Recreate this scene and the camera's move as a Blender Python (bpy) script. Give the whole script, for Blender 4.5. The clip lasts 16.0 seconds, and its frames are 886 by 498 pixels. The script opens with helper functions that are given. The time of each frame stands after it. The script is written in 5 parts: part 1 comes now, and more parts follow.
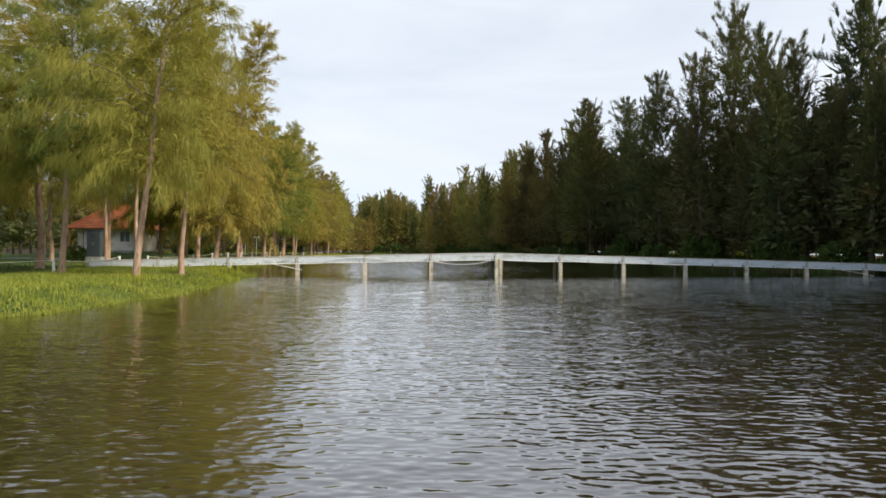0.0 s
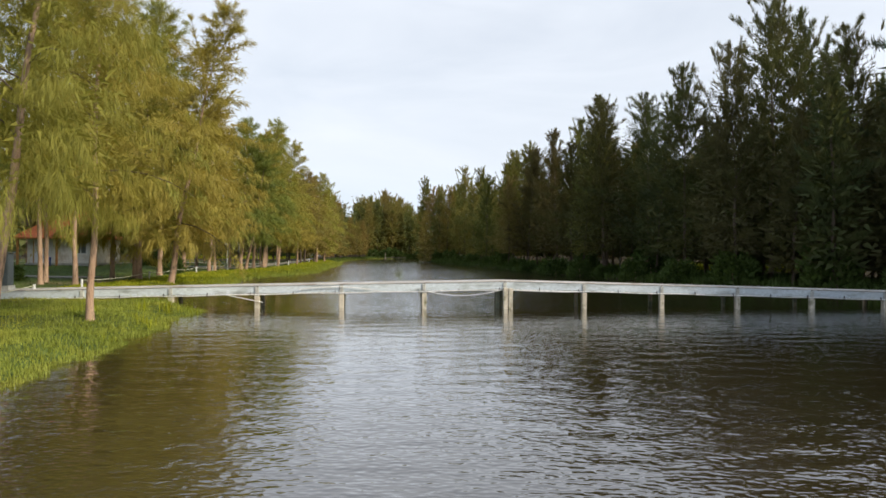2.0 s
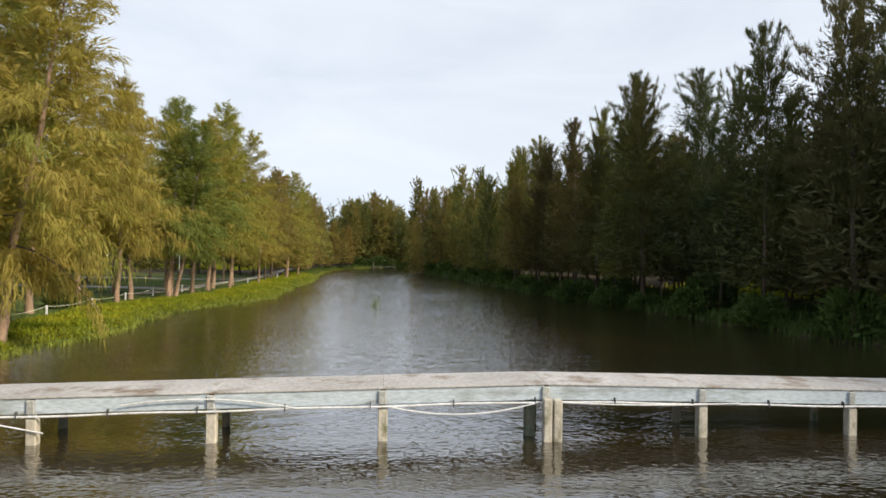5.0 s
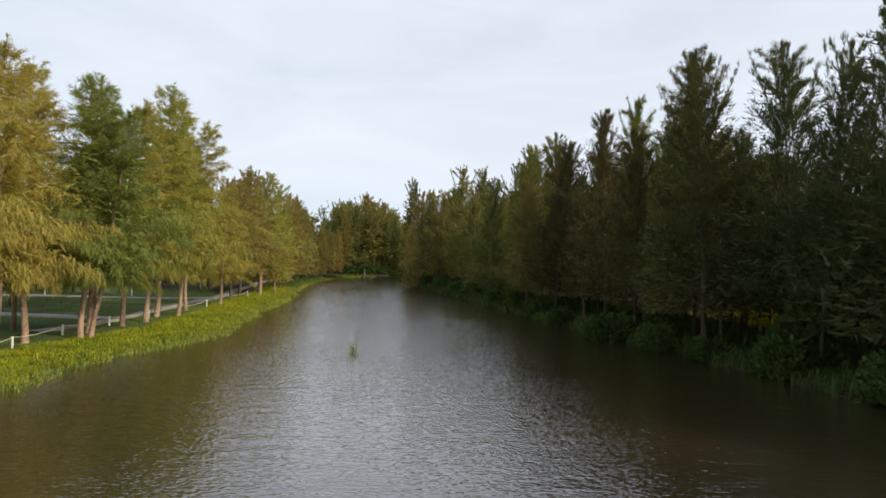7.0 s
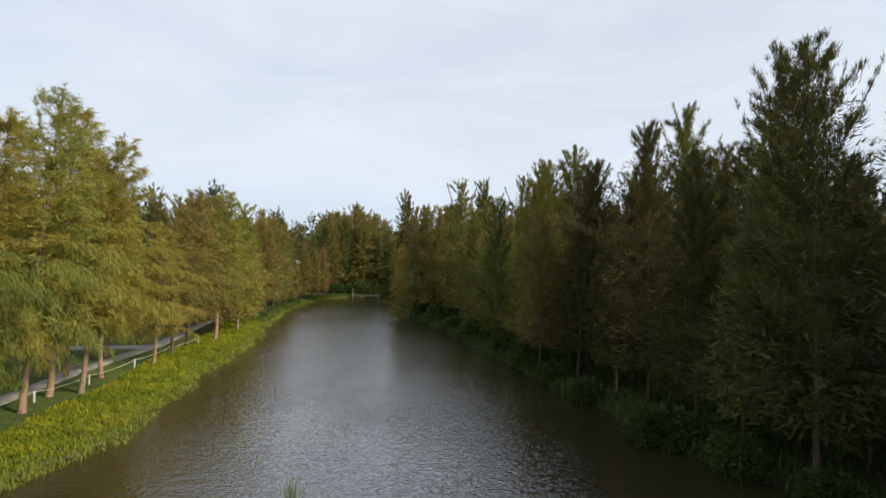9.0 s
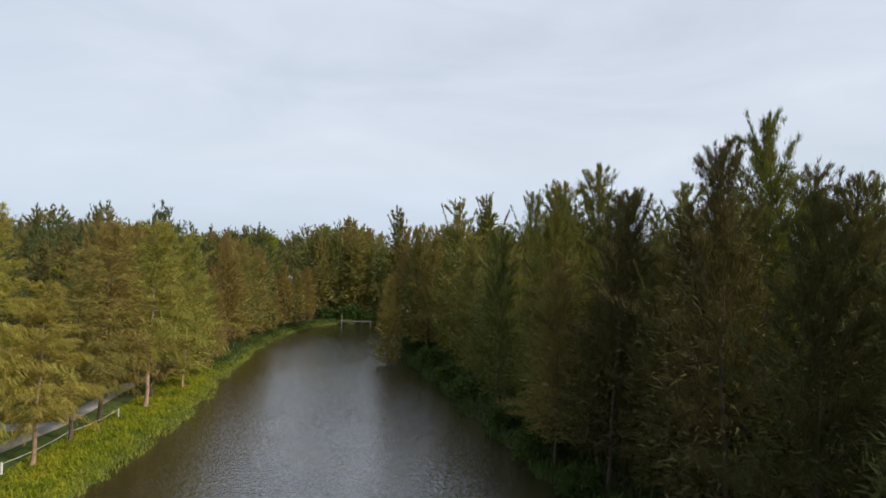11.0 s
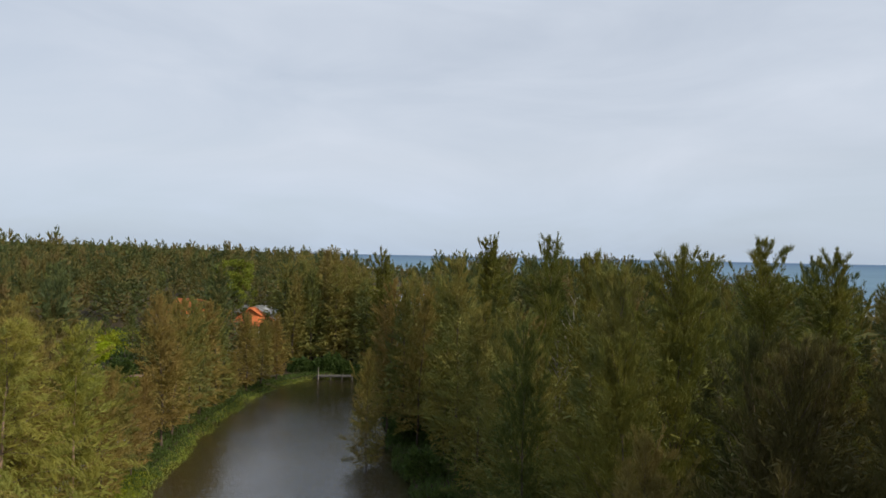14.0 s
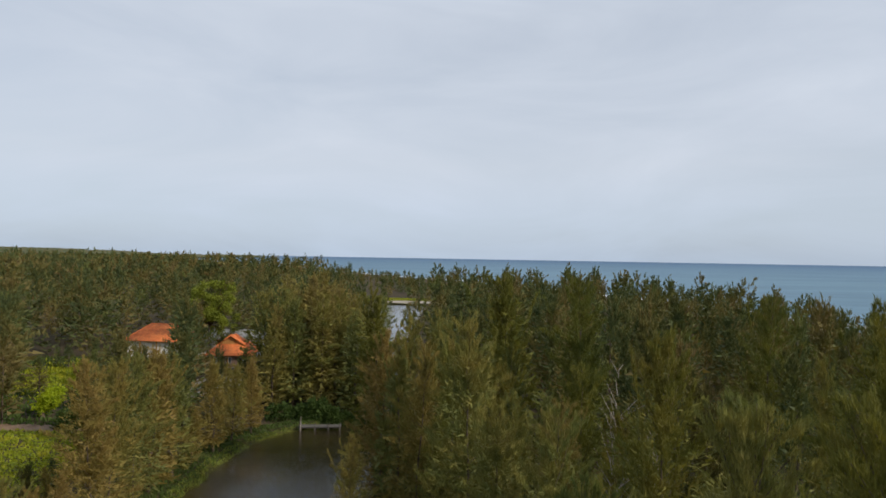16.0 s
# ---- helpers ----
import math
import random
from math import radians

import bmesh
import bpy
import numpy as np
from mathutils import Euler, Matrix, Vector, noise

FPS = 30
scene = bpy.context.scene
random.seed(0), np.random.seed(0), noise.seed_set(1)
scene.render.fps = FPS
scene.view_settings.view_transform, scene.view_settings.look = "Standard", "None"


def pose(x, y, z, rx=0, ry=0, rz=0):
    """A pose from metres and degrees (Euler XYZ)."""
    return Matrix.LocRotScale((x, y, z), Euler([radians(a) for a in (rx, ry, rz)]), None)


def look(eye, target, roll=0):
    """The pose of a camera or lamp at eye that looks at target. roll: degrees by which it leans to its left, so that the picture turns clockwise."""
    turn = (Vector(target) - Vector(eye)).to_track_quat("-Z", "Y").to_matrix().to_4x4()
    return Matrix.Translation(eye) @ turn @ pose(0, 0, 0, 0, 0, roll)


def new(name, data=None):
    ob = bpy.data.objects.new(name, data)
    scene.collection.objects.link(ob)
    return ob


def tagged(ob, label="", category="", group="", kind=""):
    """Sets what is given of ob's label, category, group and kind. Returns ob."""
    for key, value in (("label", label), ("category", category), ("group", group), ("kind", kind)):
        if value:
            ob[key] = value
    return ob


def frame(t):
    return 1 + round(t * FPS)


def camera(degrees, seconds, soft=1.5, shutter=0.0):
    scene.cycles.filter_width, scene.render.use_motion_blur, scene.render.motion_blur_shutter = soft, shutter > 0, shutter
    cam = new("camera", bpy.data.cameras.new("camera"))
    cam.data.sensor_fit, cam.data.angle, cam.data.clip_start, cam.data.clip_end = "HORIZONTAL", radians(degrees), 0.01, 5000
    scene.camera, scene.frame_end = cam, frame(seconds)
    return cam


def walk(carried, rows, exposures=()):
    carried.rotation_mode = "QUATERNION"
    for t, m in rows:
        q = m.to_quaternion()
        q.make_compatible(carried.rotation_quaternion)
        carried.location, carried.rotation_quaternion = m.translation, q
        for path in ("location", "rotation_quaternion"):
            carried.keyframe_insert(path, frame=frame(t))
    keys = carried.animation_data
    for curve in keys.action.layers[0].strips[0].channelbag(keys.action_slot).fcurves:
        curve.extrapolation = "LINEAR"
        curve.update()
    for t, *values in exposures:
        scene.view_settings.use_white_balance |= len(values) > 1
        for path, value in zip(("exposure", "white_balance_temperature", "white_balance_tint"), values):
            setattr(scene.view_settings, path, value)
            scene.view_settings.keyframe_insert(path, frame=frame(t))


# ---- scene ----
cam = camera(70.0, 16.0, soft=1.68)
PATH = [
    (0, (0.557, 0.31, 1.564), (0.519, 2.31, 1.565), 0.3),
    (0.5, (0.416, 1.834, 1.634), (0.384, 3.833, 1.633), 0.5),
    (1, (0.355, 3.579, 1.891), (0.324, 5.579, 1.891), 0.6),
    (1.5, (0.432, 5.623, 2.36), (0.399, 7.622, 2.361), 0.4),
    (2, (0.467, 7.817, 2.928), (0.437, 9.817, 2.927), 0.5),
    (2.5, (0.581, 10.161, 3.483), (0.552, 12.161, 3.484), 0.5),
    (3, (0.579, 12.671, 3.954), (0.554, 14.671, 3.958), 0.5),
    (3.5, (0.618, 15.225, 4.286), (0.596, 17.225, 4.289), 0.5),
    (4, (0.673, 17.86, 4.351), (0.652, 19.86, 4.355), 0.6),
    (6.5, (0.348, 32.636, 5.721), (0.339, 34.636, 5.724), 1.2),
    (7, (0.247, 35.74, 6.347), (0.241, 37.74, 6.351), 1.3),
    (7.5, (0.245, 38.959, 7.197), (0.241, 40.959, 7.2), 1.4),
    (8, (0.334, 42.186, 8.031), (0.33, 44.186, 8.036), 1.5),
    (8.5, (0.398, 45.393, 9.019), (0.397, 47.393, 9.021), 1.5),
    (11, (2.205, 61.999, 13.458), (2.174, 63.998, 13.464), 1.4),
    (11.5, (2.085, 64.564, 14.483), (2.057, 66.564, 14.489), 1.3),
    (12, (1.978, 67.246, 15.602), (1.953, 69.246, 15.607), 1.3),
    (12.5, (1.963, 69.91, 16.689), (1.939, 71.91, 16.692), 1.2),
    (13, (1.892, 72.675, 17.381), (1.871, 74.675, 17.393), 1.4),
    (13.5, (1.89, 75.687, 18.253), (1.872, 77.687, 18.268), 1.4),
    (14, (1.85, 78.772, 19.378), (1.836, 80.772, 19.392), 1.2),
    (14.5, (1.93, 81.7, 20.344), (1.916, 83.7, 20.36), 1.1),
    (15, (1.686, 84.984, 21.249), (1.675, 86.984, 21.266), 1.1),
    (15.5, (1.402, 88.642, 22.153), (1.393, 90.642, 22.171), 1.0),
    (16, (1.244, 91.644, 23.09), (1.236, 93.644, 23.111), 1.0),
]
EXPOSURES = [(0.0, 0.05, 6780, 10), (4.0, 0.03, 6780, 10), (7.0, -0.03, 6780, 10), (8.5, -0.10, 6680, 10), (11.0, -0.26, 6530, 10), (12.0, -0.33, 6500, 10), (16.0, -0.45, 6500, 10)]
walk(cam, [(t, look(eye, target, roll)) for t, eye, target, roll in PATH], EXPOSURES)

# ---------------------------------------------------------------- sky, sun
SUN_AZ, SUN_EL = -28.0, 32.0            # degrees: from +x towards -y, and above the horizon
world = bpy.data.worlds.new("world")
scene.world = world
world.use_nodes = True
wn, wl = world.node_tree.nodes, world.node_tree.links
wn.clear()
w_out = wn.new("ShaderNodeOutputWorld")
w_bg = wn.new("ShaderNodeBackground")
w_sky = wn.new("ShaderNodeTexSky")
w_sky.sky_type = 'NISHITA'
w_sky.sun_disc = False
w_sky.sun_elevation = radians(SUN_EL)
w_sky.sun_rotation = radians(90 - SUN_AZ)
w_sky.air_density, w_sky.dust_density, w_sky.ozone_density = 1.0, 1.6, 1.2
w_tc = wn.new("ShaderNodeTexCoord")
w_map = wn.new("ShaderNodeMapping")
w_map.inputs["Scale"].default_value = (1.3, 1.0, 4.5)
w_noise = wn.new("ShaderNodeTexNoise")
w_noise.inputs["Scale"].default_value = 1.7
w_noise.inputs["Detail"].default_value = 5.0
w_noise.inputs["Roughness"].default_value = 0.55
w_noise.inputs["Distortion"].default_value = 0.6
w_ramp = wn.new("ShaderNodeMapRange")
w_ramp.inputs["From Min"].default_value = 0.3
w_ramp.inputs["From Max"].default_value = 0.7
w_ramp.inputs["To Min"].default_value = 0.71
w_ramp.inputs["To Max"].default_value = 0.97
w_scale = wn.new("ShaderNodeMix")
w_scale.data_type, w_scale.blend_type = 'RGBA', 'MULTIPLY'
w_scale.inputs["Factor"].default_value = 1.0
w_scale.inputs["B"].default_value = (0.13, 0.13, 0.13, 1)
w_mix = wn.new("ShaderNodeMix")
w_mix.data_type = 'RGBA'
w_mix.inputs["B"].default_value = (0.872, 0.954, 1.083, 1)
wl.new(w_tc.outputs["Generated"], w_map.inputs["Vector"])
wl.new(w_map.outputs["Vector"], w_noise.inputs["Vector"])
wl.new(w_noise.outputs["Fac"], w_ramp.inputs["Value"])
wl.new(w_sky.outputs["Color"], w_scale.inputs["A"])
wl.new(w_scale.outputs["Result"], w_mix.inputs["A"])
wl.new(w_ramp.outputs["Result"], w_mix.inputs["Factor"])
w_sep = wn.new("ShaderNodeSeparateXYZ")
w_low = wn.new("ShaderNodeValToRGB")
w_low.color_ramp.elements[0].position, w_low.color_ramp.elements[0].color = 0.0, (0.86, 0.93, 1.0, 1)
w_low.color_ramp.elements[1].position, w_low.color_ramp.elements[1].color = 0.14, (1.0, 1.0, 1.0, 1)
w_high = w_low.color_ramp.elements.new(0.36)
w_high.color = (1.0, 1.0, 1.0, 1)
w_top = w_low.color_ramp.elements.new(0.75)
w_top.color = (0.88, 0.96, 1.10, 1)
w_haze = wn.new("ShaderNodeMix")
w_haze.data_type, w_haze.blend_type = 'RGBA', 'MULTIPLY'
w_haze.inputs["Factor"].default_value = 1.0
wl.new(w_tc.outputs["Generated"], w_sep.inputs["Vector"])
wl.new(w_sep.outputs["Z"], w_low.inputs["Fac"])
wl.new(w_mix.outputs["Result"], w_haze.inputs["A"])
wl.new(w_low.outputs["Color"], w_haze.inputs["B"])
wl.new(w_haze.outputs["Result"], w_bg.inputs["Color"])
wl.new(w_bg.outputs["Background"], w_out.inputs["Surface"])
w_bg.inputs["Strength"].default_value = 1.0

sun_data = bpy.data.lights.new("sun", 'SUN')
sun_data.energy = 5.0
sun_data.angle = radians(8.0)
sun_data.color = (1.0, 0.89, 0.72)
sun = new("sun", sun_data)
_sd = Vector((math.cos(radians(SUN_EL)) * math.cos(radians(SUN_AZ)), math.cos(radians(SUN_EL)) * math.sin(radians(SUN_AZ)), math.sin(radians(SUN_EL))))
sun.matrix_world = look(_sd * 300, (0, 0, 0))


# ---------------------------------------------------------------- materials
def material(name, rough=0.8, spec=0.3):
    m = bpy.data.materials.new(name)
    m.use_nodes = True
    b = m.node_tree.nodes["Principled BSDF"]
    b.inputs["Roughness"].default_value = rough
    b.inputs["Specular IOR Level"].default_value = spec
    return m, m.node_tree.nodes, m.node_tree.links, b


def ramp_node(nodes, stops):
    r = nodes.new("ShaderNodeValToRGB")
    e = r.color_ramp.elements
    while len(e) < len(stops):
        e.new(0.5)
    for el, (p, c) in zip(e, stops):
        el.position, el.color = p, (*c, 1)
    return r


def noise_node(nodes, links, scale, detail=4.0, stretch=None, rough=0.55, coord="Object"):
    tc = nodes.new("ShaderNodeTexCoord")
    n = nodes.new("ShaderNodeTexNoise")
    n.inputs["Scale"].default_value = scale
    n.inputs["Detail"].default_value = detail
    n.inputs["Roughness"].default_value = rough
    if stretch:
        mp = nodes.new("ShaderNodeMapping")
        mp.inputs["Scale"].default_value = stretch
        links.new(tc.outputs[coord], mp.inputs["Vector"])
        links.new(mp.outputs["Vector"], n.inputs["Vector"])
    else:
        links.new(tc.outputs[coord], n.inputs["Vector"])
    return n


def mix_node(nodes, links, a, b, factor, blend='MIX'):
    x = nodes.new("ShaderNodeMix")
    x.data_type, x.blend_type = 'RGBA', blend
    for key, v in (("A", a), ("B", b), ("Factor", factor)):
        if hasattr(v, "links"):
            links.new(v, x.inputs[key])
        elif key == "Factor":
            x.inputs[key].default_value = v
        else:
            x.inputs[key].default_value = (*v, 1)
    return x.outputs["Result"]


def surface(name, dark, light, scale, rough=0.8, spec=0.3, bump=0.3, fine=None, stretch=None, stain=None, bump_dist=0.01):
    """Two-scale mottled surface: a broad variation, a fine grain, optional stains, bump."""
    m, n, l, b = material(name, rough, spec)
    broad = noise_node(n, l, scale, 3.0, stretch)
    grain = noise_node(n, l, fine or scale * 9, 5.0, stretch)
    r1 = ramp_node(n, [(0.3, dark), (0.7, light)])
    l.new(broad.outputs["Fac"], r1.inputs["Fac"])
    g = ramp_node(n, [(0.3, (0.72, 0.72, 0.72)), (0.7, (1.12, 1.12, 1.12))])
    l.new(grain.outputs["Fac"], g.inputs["Fac"])
    col = mix_node(n, l, r1.outputs["Color"], g.outputs["Color"], 1.0, 'MULTIPLY')
    if stain:
        s = noise_node(n, l, scale * 2.3, 6.0, stretch, 0.65)
        sr = ramp_node(n, [(0.52, (0, 0, 0)), (0.68, (1, 1, 1))])
        l.new(s.outputs["Fac"], sr.inputs["Fac"])
        col = mix_node(n, l, col, stain, sr.outputs["Color"])
    l.new(col, b.inputs["Base Color"])
    if bump:
        bp = n.new("ShaderNodeBump")
        bp.inputs["Strength"].default_value = bump
        bp.inputs["Distance"].default_value = bump_dist
        l.new(grain.outputs["Fac"], bp.inputs["Height"])
        l.new(bp.outputs["Normal"], b.inputs["Normal"])
    return m


def foliage(name, stops, patch=0.0, translucent=0.3, spread=0.24):
    """Needles or leaves: colour by plant, by broad patch and by single blade; light passes through."""
    m, n, l, b = material(name, 0.6, 0.14)
    info = n.new("ShaderNodeObjectInfo")
    geo = n.new("ShaderNodeNewGeometry")
    r = ramp_node(n, stops)
    if patch:
        pn = noise_node(n, l, patch, 2.0)
        mr = n.new("ShaderNodeMapRange")
        mr.inputs["From Min"].default_value, mr.inputs["From Max"].default_value = 0.3, 0.7
        l.new(pn.outputs["Fac"], mr.inputs["Value"])
        l.new(mr.outputs["Result"], r.inputs["Fac"])
    else:
        pn = noise_node(n, l, 0.45, 2.0)
        drift = n.new("ShaderNodeMath")
        drift.operation = 'MULTIPLY_ADD'
        drift.inputs[1].default_value = 1.5
        l.new(pn.outputs["Fac"], drift.inputs[0])
        sh = n.new("ShaderNodeMath")
        sh.operation = 'SUBTRACT'
        sh.inputs[1].default_value = 0.75
        l.new(info.outputs["Random"], sh.inputs[0])
        l.new(sh.outputs["Value"], drift.inputs[2])
        l.new(drift.outputs["Value"], r.inputs["Fac"])
    v = ramp_node(n, [(0.0, (1 - spread,) * 3), (1.0, (1 + spread,) * 3)])
    l.new(geo.outputs["Random Per Island"], v.inputs["Fac"])
    col = mix_node(n, l, r.outputs["Color"], v.outputs["Color"], 1.0, 'MULTIPLY')
    l.new(col, b.inputs["Base Color"])
    t = n.new("ShaderNodeBsdfTranslucent")
    warm = mix_node(n, l, col, (1.25, 1.15, 0.6), 1.0, 'MULTIPLY')
    l.new(warm, t.inputs["Color"])
    mx = n.new("ShaderNodeMixShader")
    mx.inputs["Fac"].default_value = translucent
    l.new(b.outputs["BSDF"], mx.inputs[1])
    l.new(t.outputs["BSDF"], mx.inputs[2])
    l.new(mx.outputs["Shader"], n["Material Output"].inputs["Surface"])
    return m


# sunlight and shade put into these needle colours: brighter left trees, darker right
NEEDLES_SUNLIT = foliage("casuarina_needles_sunlit", [(0.0, (0.329, 0.271, 0.071)), (0.3, (0.316, 0.271, 0.065)), (0.6, (0.290, 0.266, 0.058)),
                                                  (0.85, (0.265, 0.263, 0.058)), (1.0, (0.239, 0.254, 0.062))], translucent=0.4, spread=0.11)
NEEDLES_SHADED = foliage("casuarina_needles_shaded", [(0.00, (0.088, 0.074, 0.029)), (0.25, (0.086, 0.077, 0.025)), (0.50, (0.077, 0.077, 0.025)), (0.80, (0.065, 0.073, 0.025)), (1.00, (0.052, 0.064, 0.027))],
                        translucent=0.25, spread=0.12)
# shaded needle copy for the near right shore, slightly brighter
NEEDLES_SHORE_SHADED = foliage("casuarina_needles_shore_shaded", [(0.00, (0.096, 0.090, 0.039)), (0.25, (0.092, 0.092, 0.037)), (0.50, (0.086, 0.092, 0.032)), (0.80, (0.069, 0.088, 0.032)), (1.00, (0.058, 0.075, 0.038))],
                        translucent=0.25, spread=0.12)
NEEDLES_OLIVE = foliage("casuarina_needles_olive", [(0.0, (0.222, 0.177, 0.061)), (0.3, (0.216, 0.181, 0.054)), (0.6, (0.196, 0.184, 0.050)),
                                                    (0.85, (0.154, 0.169, 0.050)), (1.0, (0.127, 0.147, 0.053))], translucent=0.27, spread=0.11)
NEEDLES_BROWN = foliage("casuarina_needles_brown", [(0.0, (0.243, 0.175, 0.057)), (0.3, (0.233, 0.181, 0.052)), (0.6, (0.210, 0.185, 0.051)),
                                                    (0.85, (0.167, 0.175, 0.050)), (1.0, (0.136, 0.154, 0.052))], translucent=0.28, spread=0.11)
NEEDLES_GREEN = foliage("casuarina_needles_green", [(0.0, (0.245, 0.236, 0.052)), (0.4, (0.216, 0.229, 0.048)), (0.7, (0.184, 0.216, 0.048)), (1.0, (0.154, 0.194, 0.052))], translucent=0.4, spread=0.11)
NEEDLES_FRESH = foliage("casuarina_needles_fresh", [(0.0, (0.155, 0.132, 0.031)), (0.4, (0.136, 0.134, 0.029)), (0.8, (0.112, 0.125, 0.029)), (1.0, (0.093, 0.113, 0.031))], translucent=0.32, spread=0.11)
NEEDLES_FAR = foliage("casuarina_needles_wood", [(0.0, (0.186, 0.139, 0.060)), (0.35, (0.144, 0.127, 0.042)), (0.6, (0.083, 0.101, 0.036)),
                                                 (0.8, (0.070, 0.092, 0.040)), (1.0, (0.135, 0.153, 0.042))], patch=0.15, translucent=0.27, spread=0.11)
LIME_LEAVES = foliage("lime_leaves", [(0.0, (0.36, 0.42, 0.012)), (1.0, (0.27, 0.35, 0.02))], translucent=0.4)
GREEN_LEAVES = foliage("green_leaves", [(0.0, (0.165, 0.20, 0.025)), (1.0, (0.21, 0.235, 0.035))], translucent=0.3)
BUSH_LEAVES = foliage("bush_leaves", [(0.0, (0.05, 0.085, 0.022)), (1.0, (0.08, 0.12, 0.03))], translucent=0.3)
GRASS = foliage("shore_grass", [(0.0, (0.190, 0.233, 0.044)), (0.5, (0.239, 0.281, 0.053)), (1.0, (0.287, 0.299, 0.057))], patch=0.35, translucent=0.35)
WEEDS = foliage("shore_weeds", [(0.0, (0.152, 0.199, 0.017)), (0.5, (0.245, 0.281, 0.022)), (1.0, (0.340, 0.336, 0.029))], patch=0.5, translucent=0.35)
REED = foliage("reed", [(0.0, (0.17, 0.22, 0.07)), (1.0, (0.22, 0.26, 0.09))], translucent=0.3)

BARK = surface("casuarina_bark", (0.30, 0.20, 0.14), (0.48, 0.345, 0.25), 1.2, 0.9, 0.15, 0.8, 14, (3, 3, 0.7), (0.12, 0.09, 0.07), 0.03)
# darker bark copy: shade of the wood and crowns put into its colour
BARK_SHADED = surface("casuarina_bark_shaded", (0.085, 0.065, 0.048), (0.17, 0.13, 0.10), 1.2, 0.9, 0.15, 0.8, 14, (3, 3, 0.7), (0.06, 0.05, 0.04), 0.03)
DEAD = surface("dead_wood", (0.22, 0.19, 0.16), (0.36, 0.32, 0.28), 1.5, 0.9, 0.1, 0.5, 12, (3, 3, 0.7))
CONCRETE = surface("bridge_concrete", (0.33, 0.34, 0.32), (0.48, 0.49, 0.46), 0.6, 0.85, 0.25, 0.35, 14, None, (0.24, 0.24, 0.21))
POST_CONCRETE = surface("post_concrete", (0.46, 0.42, 0.34), (0.68, 0.63, 0.53), 1.4, 0.85, 0.25, 0.5, 16, (1, 1, 0.6), (0.17, 0.17, 0.10))
GREENISH_CONCRETE = surface("post_greenish", (0.10, 0.12, 0.08), (0.24, 0.24, 0.18), 1.4, 0.9, 0.2, 0.5, 16, (1, 1, 0.6), (0.30, 0.22, 0.14))
DECK = surface("deck_concrete", (0.38, 0.36, 0.33), (0.52, 0.50, 0.47), 0.5, 0.9, 0.2, 0.4, 10, None, (0.20, 0.15, 0.10))
BEAM_PAINT = surface("beam_paint", (0.46, 0.53, 0.58), (0.60, 0.67, 0.71), 0.5, 0.7, 0.3, 0.3, 12, (0.5, 0.5, 2), (0.26, 0.29, 0.28))
DARK_RUBBER = surface("dark_joint", (0.05, 0.05, 0.05), (0.10, 0.10, 0.10), 2, 0.9, 0.2, 0.2)
PIPE = surface("white_pipe", (0.70, 0.70, 0.69), (0.84, 0.84, 0.83), 1.0, 0.45, 0.4, 0.1, 20, None, (0.5, 0.48, 0.42))
ROPE = surface("rope", (0.50, 0.51, 0.38), (0.68, 0.68, 0.54), 2.0, 0.9, 0.1, 0.5, 40)
PATHWAY = surface("path_concrete", (0.27, 0.25, 0.22), (0.38, 0.36, 0.32), 0.35, 0.9, 0.2, 0.3, 8, None, (0.30, 0.27, 0.22))
ROOF = surface("roof_tiles_orange", (0.52, 0.125, 0.035), (0.68, 0.21, 0.06), 0.8, 0.75, 0.3, 0.5, 8, None, (0.30, 0.09, 0.04))
ROOF_GREY = surface("roof_sheet_grey", (0.36, 0.37, 0.36), (0.52, 0.52, 0.50), 0.4, 0.6, 0.3, 0.2, 8, None, (0.26, 0.24, 0.21))
PLASTER = surface("plaster_cream", (0.64, 0.62, 0.58), (0.78, 0.77, 0.73), 0.5, 0.9, 0.2, 0.2, 10, None, (0.46, 0.41, 0.33))
BROWN_WALL = surface("wall_brick_brown", (0.24, 0.15, 0.11), (0.36, 0.24, 0.18), 0.7, 0.9, 0.2, 0.3, 10)
WHITE_PAINT = surface("white_paint", (0.70, 0.72, 0.74), (0.82, 0.83, 0.84), 0.8, 0.55, 0.35, 0.1, 12, None, (0.58, 0.58, 0.56))
TIMBER = surface("timber", (0.38, 0.17, 0.05), (0.54, 0.27, 0.09), 1.2, 0.75, 0.3, 0.3, 14, (1, 1, 0.2))
GREY_STEEL = surface("grey_steel_paint", (0.060, 0.078, 0.088), (0.090, 0.112, 0.122), 0.8, 0.5, 0.4, 0.1, 12)
BLUE_PLASTIC = surface("blue_plastic", (0.03, 0.08, 0.30), (0.05, 0.11, 0.38), 1, 0.45, 0.4, 0.1)
GREY_WOOD = surface("weathered_wood", (0.085, 0.078, 0.066), (0.15, 0.138, 0.12), 1.0, 0.85, 0.2, 0.4, 12, (4, 0.6, 4))
SAND = surface("sand", (0.28, 0.24, 0.18), (0.40, 0.35, 0.27), 0.3, 0.95, 0.1, 0.3, 6)
FOAM = surface("surf_foam", (0.62, 0.64, 0.64), (0.85, 0.86, 0.86), 0.15, 0.8, 0.2, 0.2, 1.0)

m, n, l, b = material("glass", 0.05, 0.5)
GLASS = m
b.inputs["Base Color"].default_value = (0.10, 0.12, 0.13, 1)

